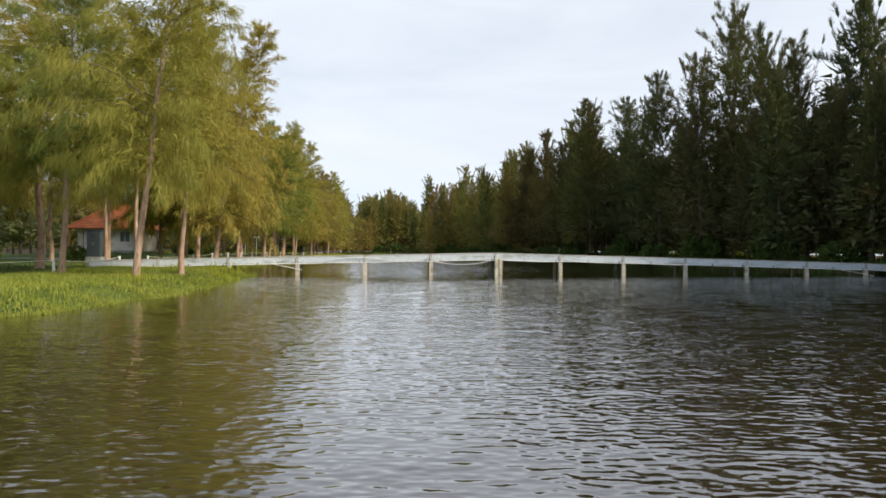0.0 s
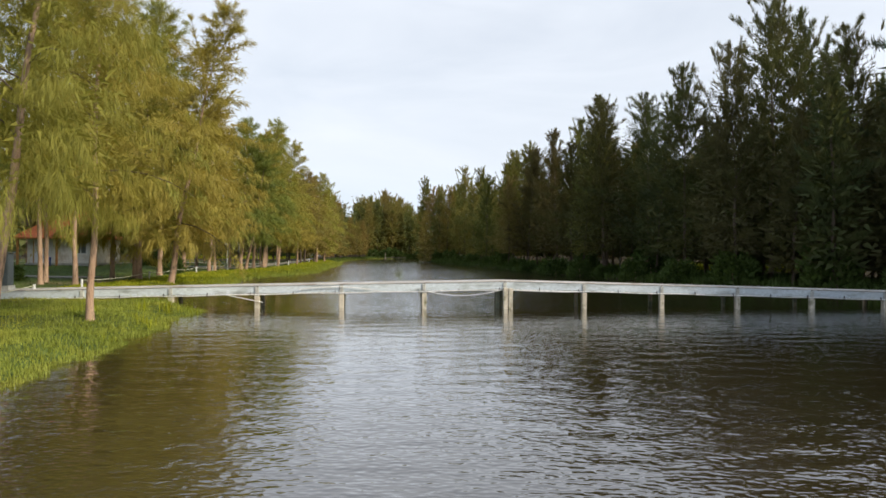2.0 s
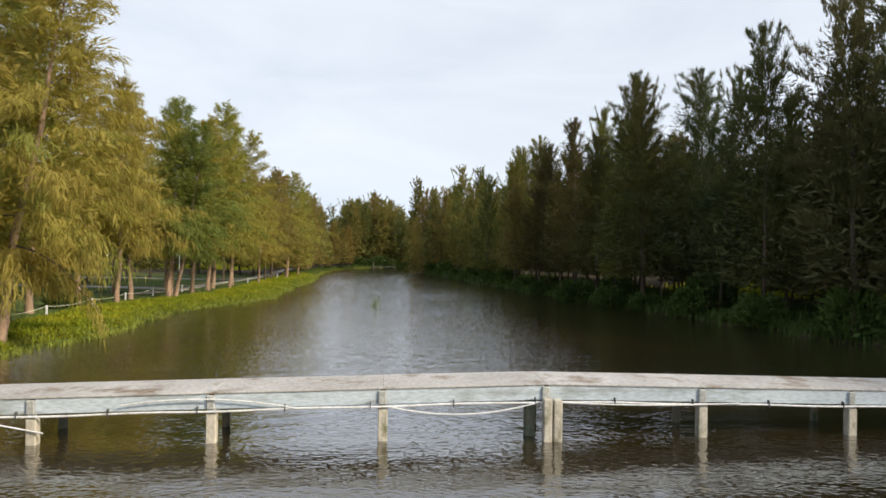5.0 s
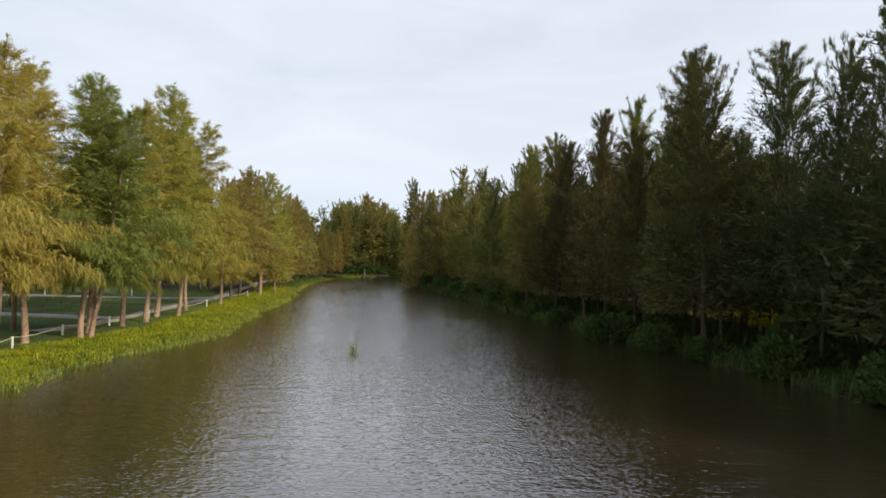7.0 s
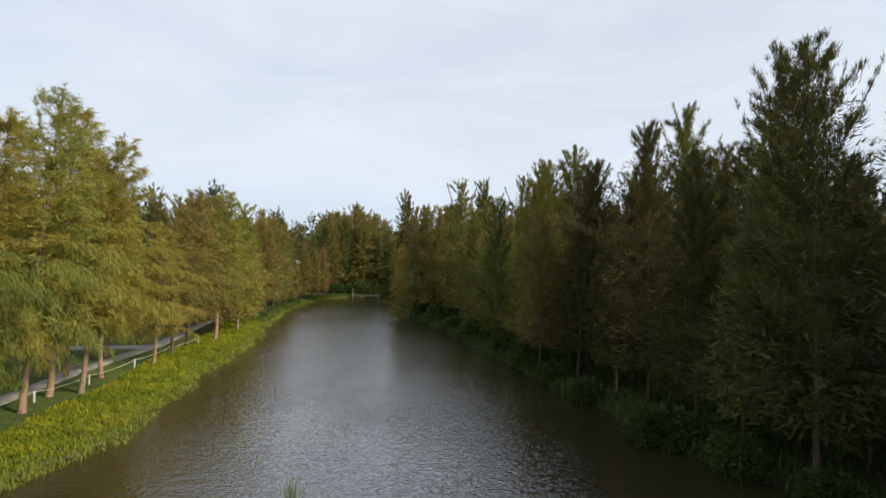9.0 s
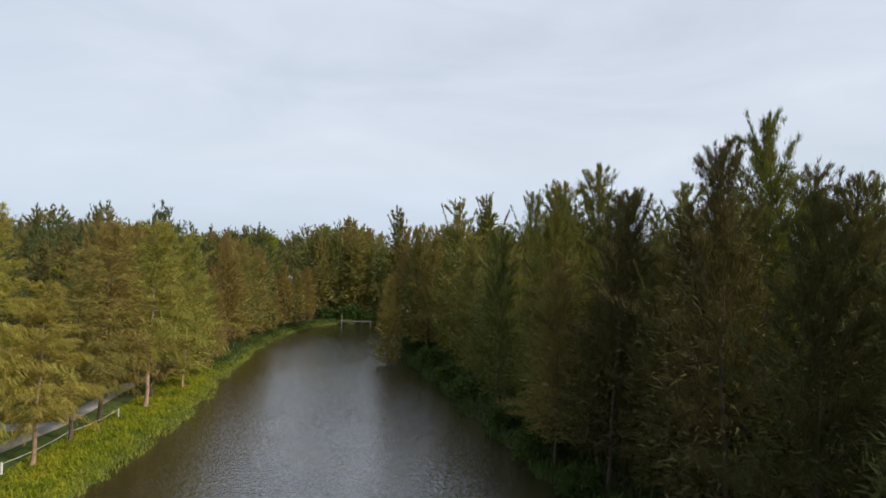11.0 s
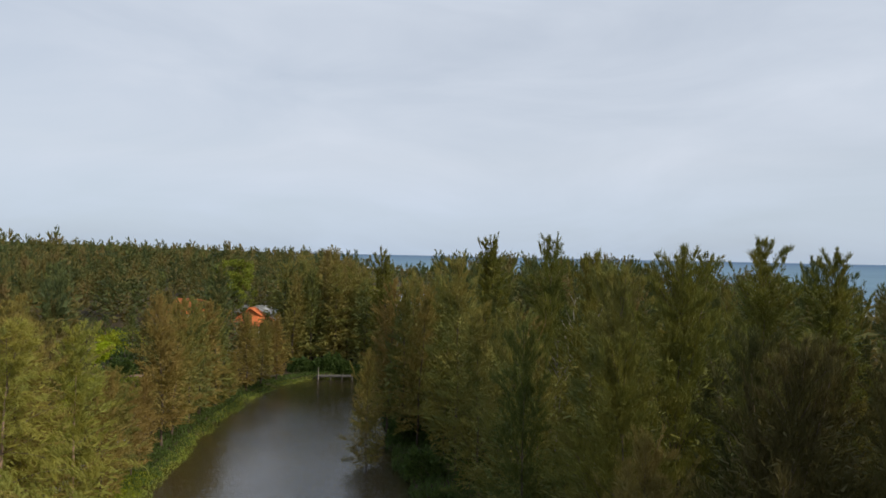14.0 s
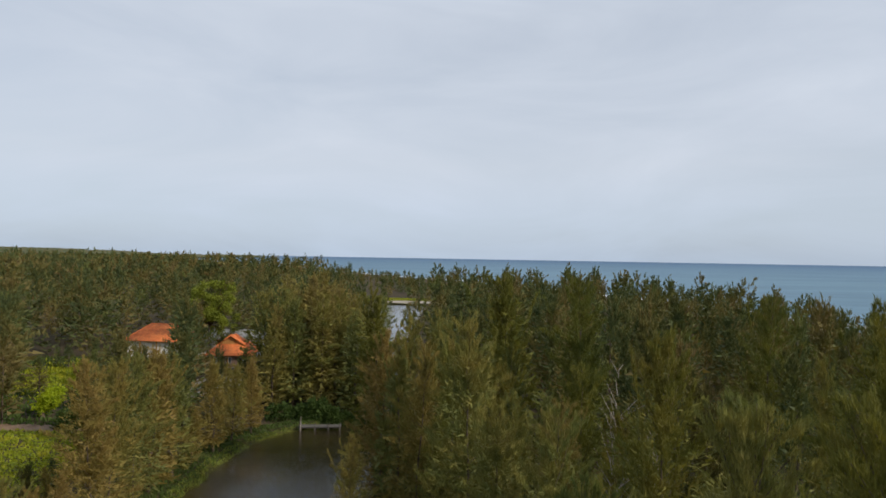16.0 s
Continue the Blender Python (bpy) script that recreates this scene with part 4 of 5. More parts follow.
tagged(far_wood, "olive-green casuarina wood stretching to the sea", "wood", kind="stuff")


# ---------------------------------------------------------------- footbridge
BR_SLOPE = 0.098
bridge = new("footbridge")
bridge.matrix_world = pose(0, 38.8, 0, 0, 0, math.degrees(math.atan(BR_SLOPE)))
tagged(bridge, "low grey concrete footbridge on posts across the lake", "footbridge")


def deck_top(s):
    return 1.33 - 0.0208 * abs(s - 3.1) - 0.0001 * (s - 3.1) ** 2


SPANS = [-20.9 + 4.0 * k for k in range(14)]
BR_W = 1.55
for k, s0 in enumerate(SPANS):
    s1 = s0 + 4.0
    za, zb = deck_top(s0 + 0.05), deck_top(s1 - 0.05)
    tilt = Matrix.Translation((s0, 0, za)) @ Matrix.Rotation(-math.atan2(zb - za, 3.9), 4, 'Y')
    part("beam", box(0.06, 3.94, 0.0, 0.14, -0.37, -0.012, 0.012, tilt), BEAM_PAINT, bridge, "pale blue-grey painted edge beam")
    part("beam", box(0.06, 3.94, BR_W - 0.14, BR_W, -0.37, -0.012, 0.012, tilt), BEAM_PAINT, bridge, "pale blue-grey painted edge beam")
    part("deck_slab", box(0.0, 4.0, -0.03, BR_W + 0.03, -0.010, 0.034, 0.01, tilt), DECK, bridge, "worn brownish deck slab")
    part("joint", box(-0.055, 0.055, 0.02, 0.12, -0.36, -0.015, 0.0, tilt), DARK_RUBBER, bridge, "dark joint between the beams")
    part("joint_block", box(-0.12, 0.075, -0.055, 0.016, -0.375, -0.035, 0.026, tilt), CONCRETE, bridge, "rounded grey block over the beam joint")
for k, s in enumerate(SPANS[1:]):
    top = deck_top(s) - 0.36
    if s > 33:
        continue
    w = 0.115
    part("crosshead", box(s - 0.10, s + 0.10, -0.02, BR_W + 0.02, top - 0.10, top - 0.004, 0.01), CONCRETE, bridge)
    if abs(s - 3.1) > 0.1:
        part("post", box(s - w, s + w, -0.05, 0.17, -1.4, top - 0.10, 0.02), POST_CONCRETE, bridge, "stained pale concrete post")
    part("post", box(s - 0.085, s + 0.085, BR_W - 0.2, BR_W - 0.03, -1.4, top - 0.10, 0.02), GREENISH_CONCRETE, bridge, "dark greenish concrete post")
    if abs(s - 3.1) < 0.1:
        part("post", box(s - 0.12, s + 0.09, -0.26, -0.05, -1.4, top + 0.06, 0.02), POST_CONCRETE, bridge, "stained pale concrete post")
        part("post", box(s + 0.13, s + 0.34, -0.26, -0.05, -1.4, top + 0.04, 0.02), POST_CONCRETE, bridge, "stained pale concrete post")
        part("post", box(s - 0.46, s - 0.22, 0.25, 0.50, -1.4, top - 0.12, 0.02), GREENISH_CONCRETE, bridge, "dark greenish-brown concrete post")


def cable(name, pts, r, mat, parent=None, label="", sides=5):
    v, f = tube_arrays(pts, np.full(len(pts), r), sides)
    return mesh_part(name, raw_mesh(name, v, f, mat, True), parent, label)


pipe_s = np.arange(-19, 33.1, 0.5)
pipe_z = np.array([deck_top(s) for s in pipe_s]) - 0.40 + 0.012 * np.sin(pipe_s * 1.7)
cable("pipe", np.stack([pipe_s, np.full(len(pipe_s), -0.075), pipe_z], 1), 0.026, PIPE, bridge, "white plastic pipe along the beam")
for s0, s1, z0, z1, sag in ((-6.9 + 0.0, -0.9 - 2.0, -0.2, -0.39, -0.18), (-0.7, 2.8, -0.42, -0.42, 0.22), (-10.2, -8.6, -0.42, -0.78, 0.0), (3.4, 8, -0.4, -0.36, 0.06), (25.3, 27.5, -0.42, -0.75, 0)):
    ss = np.linspace(s0, s1, 13)
    tt = (ss - s0) / (s1 - s0)
    zz = np.array([deck_top(s) for s in ss]) + z0 + (z1 - z0) * tt - sag * 4 * tt * (1 - tt)
    cable("loose_pipe", np.stack([ss, np.full(13, -0.10), zz], 1), 0.019, PIPE, bridge, "sagging white hose")
for s in np.arange(-17.2, 32, 2.0):
    part("clip", box(s - 0.012, s + 0.012, -0.11, -0.03, deck_top(s) - 0.46, deck_top(s) - 0.28, 0.0), DARK_RUBBER, bridge, "small dark pipe clip")


# ---------------------------------------------------------------- shore plants
def blades_mesh(name, rg, x, y, z, height, width, mat, lean=0.35):
    nbl = len(x)
    az = rg.uniform(0, 2 * np.pi, nbl)
    le = rg.normal(0, lean, nbl)
    h = height * rg.uniform(0.5, 1.3, nbl)
    w = width * rg.uniform(0.6, 1.4, nbl)
    p = np.stack([x, y, z], 1)
    dirx = np.stack([np.cos(az), np.sin(az), np.zeros(nbl)], 1)
    side = np.stack([-np.sin(az), np.cos(az), np.zeros(nbl)], 1)
    a, c = p - side * (w / 2)[:, None], p + side * (w / 2)[:, None]
    mid = p + dirx * (h * le * 0.35)[:, None] + np.array([0, 0, 1.0]) * (h * 0.55)[:, None]
    tip = p + dirx * (h * le)[:, None] + np.array([0, 0, 1.0]) * (h * np.cos(np.clip(le, -1.2, 1.2)))[:, None]
    m1, m2 = mid - side * (w * 0.4)[:, None], mid + side * (w * 0.4)[:, None]
    v = np.stack([a, c, m2, m1, tip], 1).reshape(-1, 3)
    o = np.arange(nbl) * 5
    f = np.concatenate([np.stack([o, o + 1, o + 2], 1), np.stack([o, o + 2, o + 3], 1), np.stack([o + 3, o + 2, o + 4], 1)])
    return raw_mesh(name, v, f, mat)


rg = np.random.default_rng(77)
# soft tall grass on the near shore and out on the spit
y = rg.uniform(5, 40, 130000)
x = np.interp(y, LEFT_Y, LEFT_X) + 0.6 - rg.random(len(y)) ** 1.3 * 9
d = shore_distance(x, y)
keep = (d > -0.55)
x, y = x[keep][:72000], y[keep][:72000]
shore_grass = new("shore_grass", blades_mesh("shore_grass", rg, x, y, np.maximum(ground_height(x, y), -0.05), 0.15, 0.022, GRASS, 0.6))
tagged(shore_grass, "soft fresh green grass growing into the water", "grass", kind="stuff")

# leafy weeds on the bank beyond the bridge
y = rg.uniform(40, 132, 160000)
x = np.interp(y, LEFT_Y, LEFT_X) + 0.2 - rg.random(len(y)) * 5.2
d = shore_distance(x, y)
keep = (d > 0.25)
x, y = x[keep][:60000], y[keep][:60000]
weeds = new("shore_weeds", blades_mesh("shore_weeds", rg, x, y, ground_height(x, y), 0.22, 0.065, WEEDS, 1.0))
tagged(weeds, "yellow-green leafy weeds covering the bank", "weeds", kind="stuff")

y = rg.uniform(44, 178, 60000)
x = np.interp(y, LEFT_Y, LEFT_X) + 0.9 - rg.random(len(y)) * 1.9
patchy = np.sin(y * 0.7) + np.sin(y * 0.23 + 2) + rg.normal(0, 0.5, len(y))
d = shore_distance(x, y)
keep = (d > -0.9) & ((d > -0.2) | (patchy > 0.2))
x, y = x[keep][:18000], y[keep][:18000]
fringe = new("water_fringe_grass", blades_mesh("water_fringe_grass", rg, x, y, np.maximum(ground_height(x, y), -0.05), 0.26, 0.045, GRASS, 0.7))
tagged(fringe, "pale green grass fringe at the water's edge", "grass", kind="stuff")

y = rg.uniform(128, 179, 40000)
x = np.interp(y, LEFT_Y, LEFT_X) + 0.2 - rg.random(len(y)) * 4.5
keep = shore_distance(x, y) > 0.1
x, y = x[keep][:14000], y[keep][:14000]
bank = new("bank_grass", blades_mesh("bank_grass", rg, x, y, ground_height(x, y), 0.28, 0.09, BUSH_LEAVES, 0.6))
tagged(bank, "rough green grass on the bank under the trees", "grass", kind="stuff")

# dull undergrowth of the dark shore
y = rg.uniform(42, 176, 120000)
x = np.interp(y, RIGHT_Y, RIGHT_X) - 0.4 + rg.random(len(y)) ** 1.3 * 15
d = shore_distance(x, y)
keep = d > -0.1
x, y = x[keep][:42000], y[keep][:42000]
tall = 0.45 + 0.35 * np.sin(x * 0.8 + 2 * np.sin(y * 0.3)) * np.sin(y * 0.55 + 1)
under = new("undergrowth", blades_mesh("undergrowth", rg, x, y, ground_height(x, y), 0.25 + 0.9 * tall, 0.09, BUSH_LEAVES, 0.6))
tagged(under, "dull green undergrowth beneath the shaded trees", "undergrowth", kind="stuff")

# lawn tufts beyond the rope
y = rg.uniform(24, 130, 60000)
x = rg.uniform(-40, -18, 60000)
d = shore_distance(x, y)
keep = (d > 4.5) & ~((np.abs(x + 26.6) < 2.0) & (y > 70))
x, y = x[keep][:14000], y[keep][:14000]
tufts = new("lawn_grass", blades_mesh("lawn_grass", rg, x, y, ground_height(x, y), 0.11, 0.035, BUSH_LEAVES, 0.5))
tagged(tufts, "short dark green lawn grass", "grass", kind="stuff")


def bush_mesh(name, rg, r, h, count, leaf_w, leaf_l, mat):
    th = rg.uniform(0, 2 * np.pi, count)
    u = rg.random(count)
    lump = 1 + 0.22 * np.sin(3 * th + 1) * np.sin(4 * u + 2) + 0.15 * np.sin(7 * th)
    rr = r * np.sqrt(np.clip(1 - (u * 1.02 - 0.12) ** 2, 0.02, 1)) * lump * rg.uniform(0.6, 1.05, count)
    p = np.stack([np.cos(th) * rr, np.sin(th) * rr, u * h * lump], 1)
    d = unit(np.stack([np.cos(th), np.sin(th), 0.7 * np.ones(count)], 1) + rg.normal(0, 0.6, (count, 3)))
    s = unit(np.cross(d, rg.normal(0, 1, (count, 3))))
    l = leaf_l * rg.uniform(0.6, 1.3, count)[:, None]
    w = leaf_w * rg.uniform(0.6, 1.3, count)[:, None]
    v = np.stack([p, p + d * l * 0.5 + s * w / 2, p + d * l, p + d * l * 0.5 - s * w / 2], 1).reshape(-1, 3)
    return raw_mesh(name, v, np.arange(len(v)).reshape(-1, 4), mat)


BUSHES = [bush_mesh("foliage", np.random.default_rng(900 + k), 1.0, 1.3, 1500, 0.13, 0.26, BUSH_LEAVES) for k in range(3)]


def bush(k, x, y, s, label, sz=1.0):
    b = new("bush")
    b.matrix_world = pose(x, y, float(ground_height(x, y)) - 0.05, 0, 0, 77 * k) @ Matrix.Diagonal((s, s, s * sz, 1))
    mesh_part("foliage", BUSHES[k % 3], b)
    st = np.array([[0, 0, -0.1], [0.03, 0.02, 0.3], [0.0, 0.05, 0.75]])
    v, f = tube_arrays(st, [0.05, 0.04, 0.015], 5)
    mesh_part("stem", raw_mesh("stem", v, f, BARK, True), b)
    return tagged(b, label, "bush", "bushes along the shore")


rb = np.random.default_rng(31)
for k, (x, y, s) in enumerate([(12.6, 82.5, 1.5), (14.6, 78, 1.1), (16.4, 74.2, 1.0), (10.6, 91.5, 1.2), (9.6, 97, 1.0), (8.0, 103, 1.3), (6.5, 110, 1.1), (4.0, 119.5, 1.4), (2.0, 126, 1.2),
                               (18.2, 69.5, 1.4), (20.3, 63.5, 1.2), (22.6, 58, 1.5), (26.5, 51.8, 1.6), (29.0, 47.5, 1.4), (0.0, 133, 1.3), (-2.2, 143, 1.3), (-4, 152, 1.2), (-5, 161, 1.3), (15.8, 80, 1.3), (20, 70.5, 1.8), (24.5, 61, 1.7)]):
    bush(k, x, y, s * rb.uniform(0.85, 1.15), "low leafy green bush at the shaded water's edge", rb.uniform(0.8, 1.2))
for k, (x, y, s) in enumerate([(-33, 78, 1.1), (-36, 70, 0.9), (-30.0, 51, 0.8), (-38.5, 47, 1.6), (-34, 45.5, 1.2), (-24.6, 64.5, 0.9), (-58, 168, 2.2), (-46, 172, 1.6), (-61, 178, 2.4), (-43, 174.5, 1.3), (-47, 173.5, 1.0)]):
    bush(k, x, y, s, "rounded green shrub on the park lawn", 1.0)

# bushes added to darken the bright bank behind the jetty, standing in for shade
for k in range(13):
    bush(k, -21 + 1.15 * k + rb.uniform(-0.4, 0.4), 178.3 + rb.uniform(-0.4, 1.2), rb.uniform(0.9, 1.7), "leafy bush added to darken the end of the lake", rb.uniform(0.8, 1.3))

# reeds standing in the water
rr = np.random.default_rng(41)
for x0, y0, cnt, hh in ((-5.12, 73.76, 38, 1.15), (2.2, 76.5, 14, 0.5)):
    x, y = rr.normal(x0, 0.20, cnt), rr.normal(y0, 0.2, cnt)
    me = blades_mesh("reed_clump", rr, x, y, np.full(cnt, -0.25), hh, 0.03, REED, 0.22)
    tagged(new("reed_clump", me), "small clump of green reeds standing in the lake", "reeds")

sx0 = np.repeat([-11.5, -12.2, -10.9, -10.4, -9.6, -13.5, -15.2, -10.8], 40)
sy0 = np.repeat([34.2, 33.4, 35.3, 30.2, 26.8, 31.6, 26.4, 22.4], 40)
sh0 = np.repeat([0.75, 0.65, 0.5, 0.45, 0.4, 0.6, 0.5, 0.45], 40)
x, y = rr.normal(sx0, 0.26), rr.normal(sy0, 0.22)
sedge = new("sedge", blades_mesh("sedge", rr, x, y, ground_height(x, y) - 0.03, sh0, 0.028, WEEDS, 0.45))
tagged(sedge, "tall yellow-green sedge tufts on the grassy spit", "sedge", kind="stuff")

# broad-leaved trees above the park
def broadleaf_tree(name, x, y, h, spread, clumps, mat, label, seed):
    tree = new(name)
    tree.matrix_world = pose(x, y, 0.4)
    rl = np.random.default_rng(seed)
    mesh_part("trunk", raw_mesh("trunk", *trunk_arrays(rl, h, 0.22, (0.4, 0.2)), BARK_SHADED, True), tree)
    leaves, limbs = [], []
    for k in range(clumps):
        c = np.clip(rl.normal(0, 1, 3), -1.9, 1.9) * np.array([spread, spread, spread * 1.1]) + np.array([0.3, 0.2, h - 2.2 * spread])
        cnt = 260
        p = c + unit(rl.normal(0, 1, (cnt, 3))) * rl.uniform(0.4, 1.05, (cnt, 1))
        d = unit(rl.normal(0, 1, (cnt, 3)))
        s = unit(np.cross(d, rl.normal(0, 1, (cnt, 3))))
        v = np.stack([p, p + d * 0.17 + s * 0.1, p + d * 0.34, p + d * 0.17 - s * 0.1], 1).reshape(-1, 3)
        leaves.append((v, np.arange(len(v)).reshape(-1, 4)))
        limbs.append(tube_arrays(np.array([(0.2, 0.1, h * 0.45), 0.5 * (c + np.array([0.2, 0.1, h * 0.5])), c]), [0.09, 0.06, 0.02], 5))
    mesh_part("limbs", raw_mesh("limbs", *join_arrays(limbs), BARK_SHADED, True), tree)
    mesh_part("crown", raw_mesh("crown", *join_arrays(leaves), mat), tree)
    return tagged(tree, label, "tree")


broadleaf_tree("lime_green_tree", -55.3, 153.0, 10.2, 1.0, 26, LIME_LEAVES, "bright lime-green broad-leaved tree among the casuarinas", 8)
broadleaf_tree("lime_green_shrub", -52.4, 176.5, 3.6, 0.62, 12, LIME_LEAVES, "bright lime-green leafy shrub at the meadow edge", 12)
broadleaf_tree("broadleaf_tree", -48.4, 225, 16.0, 2.4, 80, GREEN_LEAVES, "rounded mid-green broad-leaved tree beside the houses", 9)

# bare dead trees among the dark wood
def dead_tree(x, y, h, seed):
    rd = np.random.default_rng(seed)
    t = new("dead_tree")
    t.matrix_world = pose(x, y, 0.3, rd.normal(0, 2), rd.normal(0, 2), rd.uniform(0, 360))
    mesh_part("trunk", raw_mesh("trunk", *trunk_arrays(rd, h, 0.09, rd.normal(0, 0.5, 2), 6), DEAD, True), t)
    arr = []
    for k in range(26):
        z0 = rd.uniform(0.45, 0.95) * h
        az, el, ln = rd.uniform(0, 6.28), rd.uniform(0.5, 1.15), (h - z0) * 0.35 + 0.7
        s = np.linspace(0, 1, 5)
        pts = np.stack([np.cos(az) * np.cos(el) * ln * s, np.sin(az) * np.cos(el) * ln * s, z0 + ln * np.sin(el) * s ** 0.9], 1)
        arr.append(tube_arrays(pts, 0.022 * (1 - 0.9 * s) + 0.006, 4))
    mesh_part("branches", raw_mesh("branches", *join_arrays(arr), DEAD, True), t)
    return tagged(t, "bare grey dead tree with thin branches", "tree", "dead trees in the wood")


for k, (x, y, h) in enumerate([(19.5, 79.5, 14), (9.5, 124, 13), (13.5, 128, 15.5), (12.6, 134.5, 16)]):
    dead_tree(x, y, h, 60 + k)


# ---------------------------------------------------------------- rope fence, path, park things
def rope_fence(pts, label):
    fence = tagged(new("rope_fence"), label, "fence")
    tops = []
    for x, y in pts:
        g = float(ground_height(x, y))
        post = part("post", box(x - 0.045, x + 0.045, y - 0.045, y + 0.045, g - 0.3, g + 0.66, 0.01), WHITE_PAINT, fence, "short white post")
        tops.append(Vector((x, y, g + 0.60)))
    for a, c in zip(tops, tops[1:]):
        tt = np.linspace(0, 1, 9)
        p = np.array([a.lerp(c, float(t)) for t in tt])
        p[:, 2] -= 0.14 * 4 * tt * (1 - tt)
        cable("rope", p, 0.018, ROPE, fence, "slack pale rope")
    return fence


rope_fence([(-25.0, 22.5), (-17.4, 28.3), (-19.4, 37.6)], "slack white rope on short white posts by the bridge")
rope_fence([(-20.6, 43.5), (-21.8, 54), (-22.3, 59.5), (-22.8, 65), (-23.3, 70.3), (-23.7, 75.5), (-23.4, 80.5), (-23.1, 85.8), (-22.8, 91), (-22.7, 97), (-22.6, 103), (-22.5, 109)], "slack pale rope on short posts along the bank")

def footpath(xs, ys, half, label):
    """A cast strip with two edges, laid a little above the lawn."""
    k = len(xs)
    tx, ty = np.gradient(xs), np.gradient(ys)
    ln = np.hypot(tx, ty)
    ox, oy = -ty / ln * half, tx / ln * half
    zs = ground_height(xs, ys) + 0.07
    rows = [np.stack([xs + sg * ox, ys + sg * oy, zs - dz], 1) for sg, dz in ((1, 0.25), (1, 0), (-1, 0), (-1, 0.25))]
    faces = [(r * k + i, r * k + i + 1, (r + 1) * k + i + 1, (r + 1) * k + i) for r in range(3) for i in range(k - 1)]
    return tagged(new("path", raw_mesh("path", np.concatenate(rows), np.array(faces), PATHWAY)), label, "path", kind="structure")


py = np.linspace(76, 150, 60)
footpath(np.interp(py, [76, 82, 95, 107, 125, 150], [-26.0, -24.8, -25.9, -25.6, -28, -31]), py, 0.62, "pale concrete footpath beside the lawn")
px = np.linspace(-70, -25.9, 40)
footpath(px, 86.5 - 1.6 * np.exp((px + 26) / 4), 0.9, "pale concrete path crossing the lawn")
footpath(px, 104.5 + 2.0 * np.exp((px + 26) / 5), 0.9, "pale concrete path crossing the lawn")
footpath(px - 1.5, 56.5 + 0.8 * np.sin(px * 0.15), 0.7, "pale concrete path before the house")


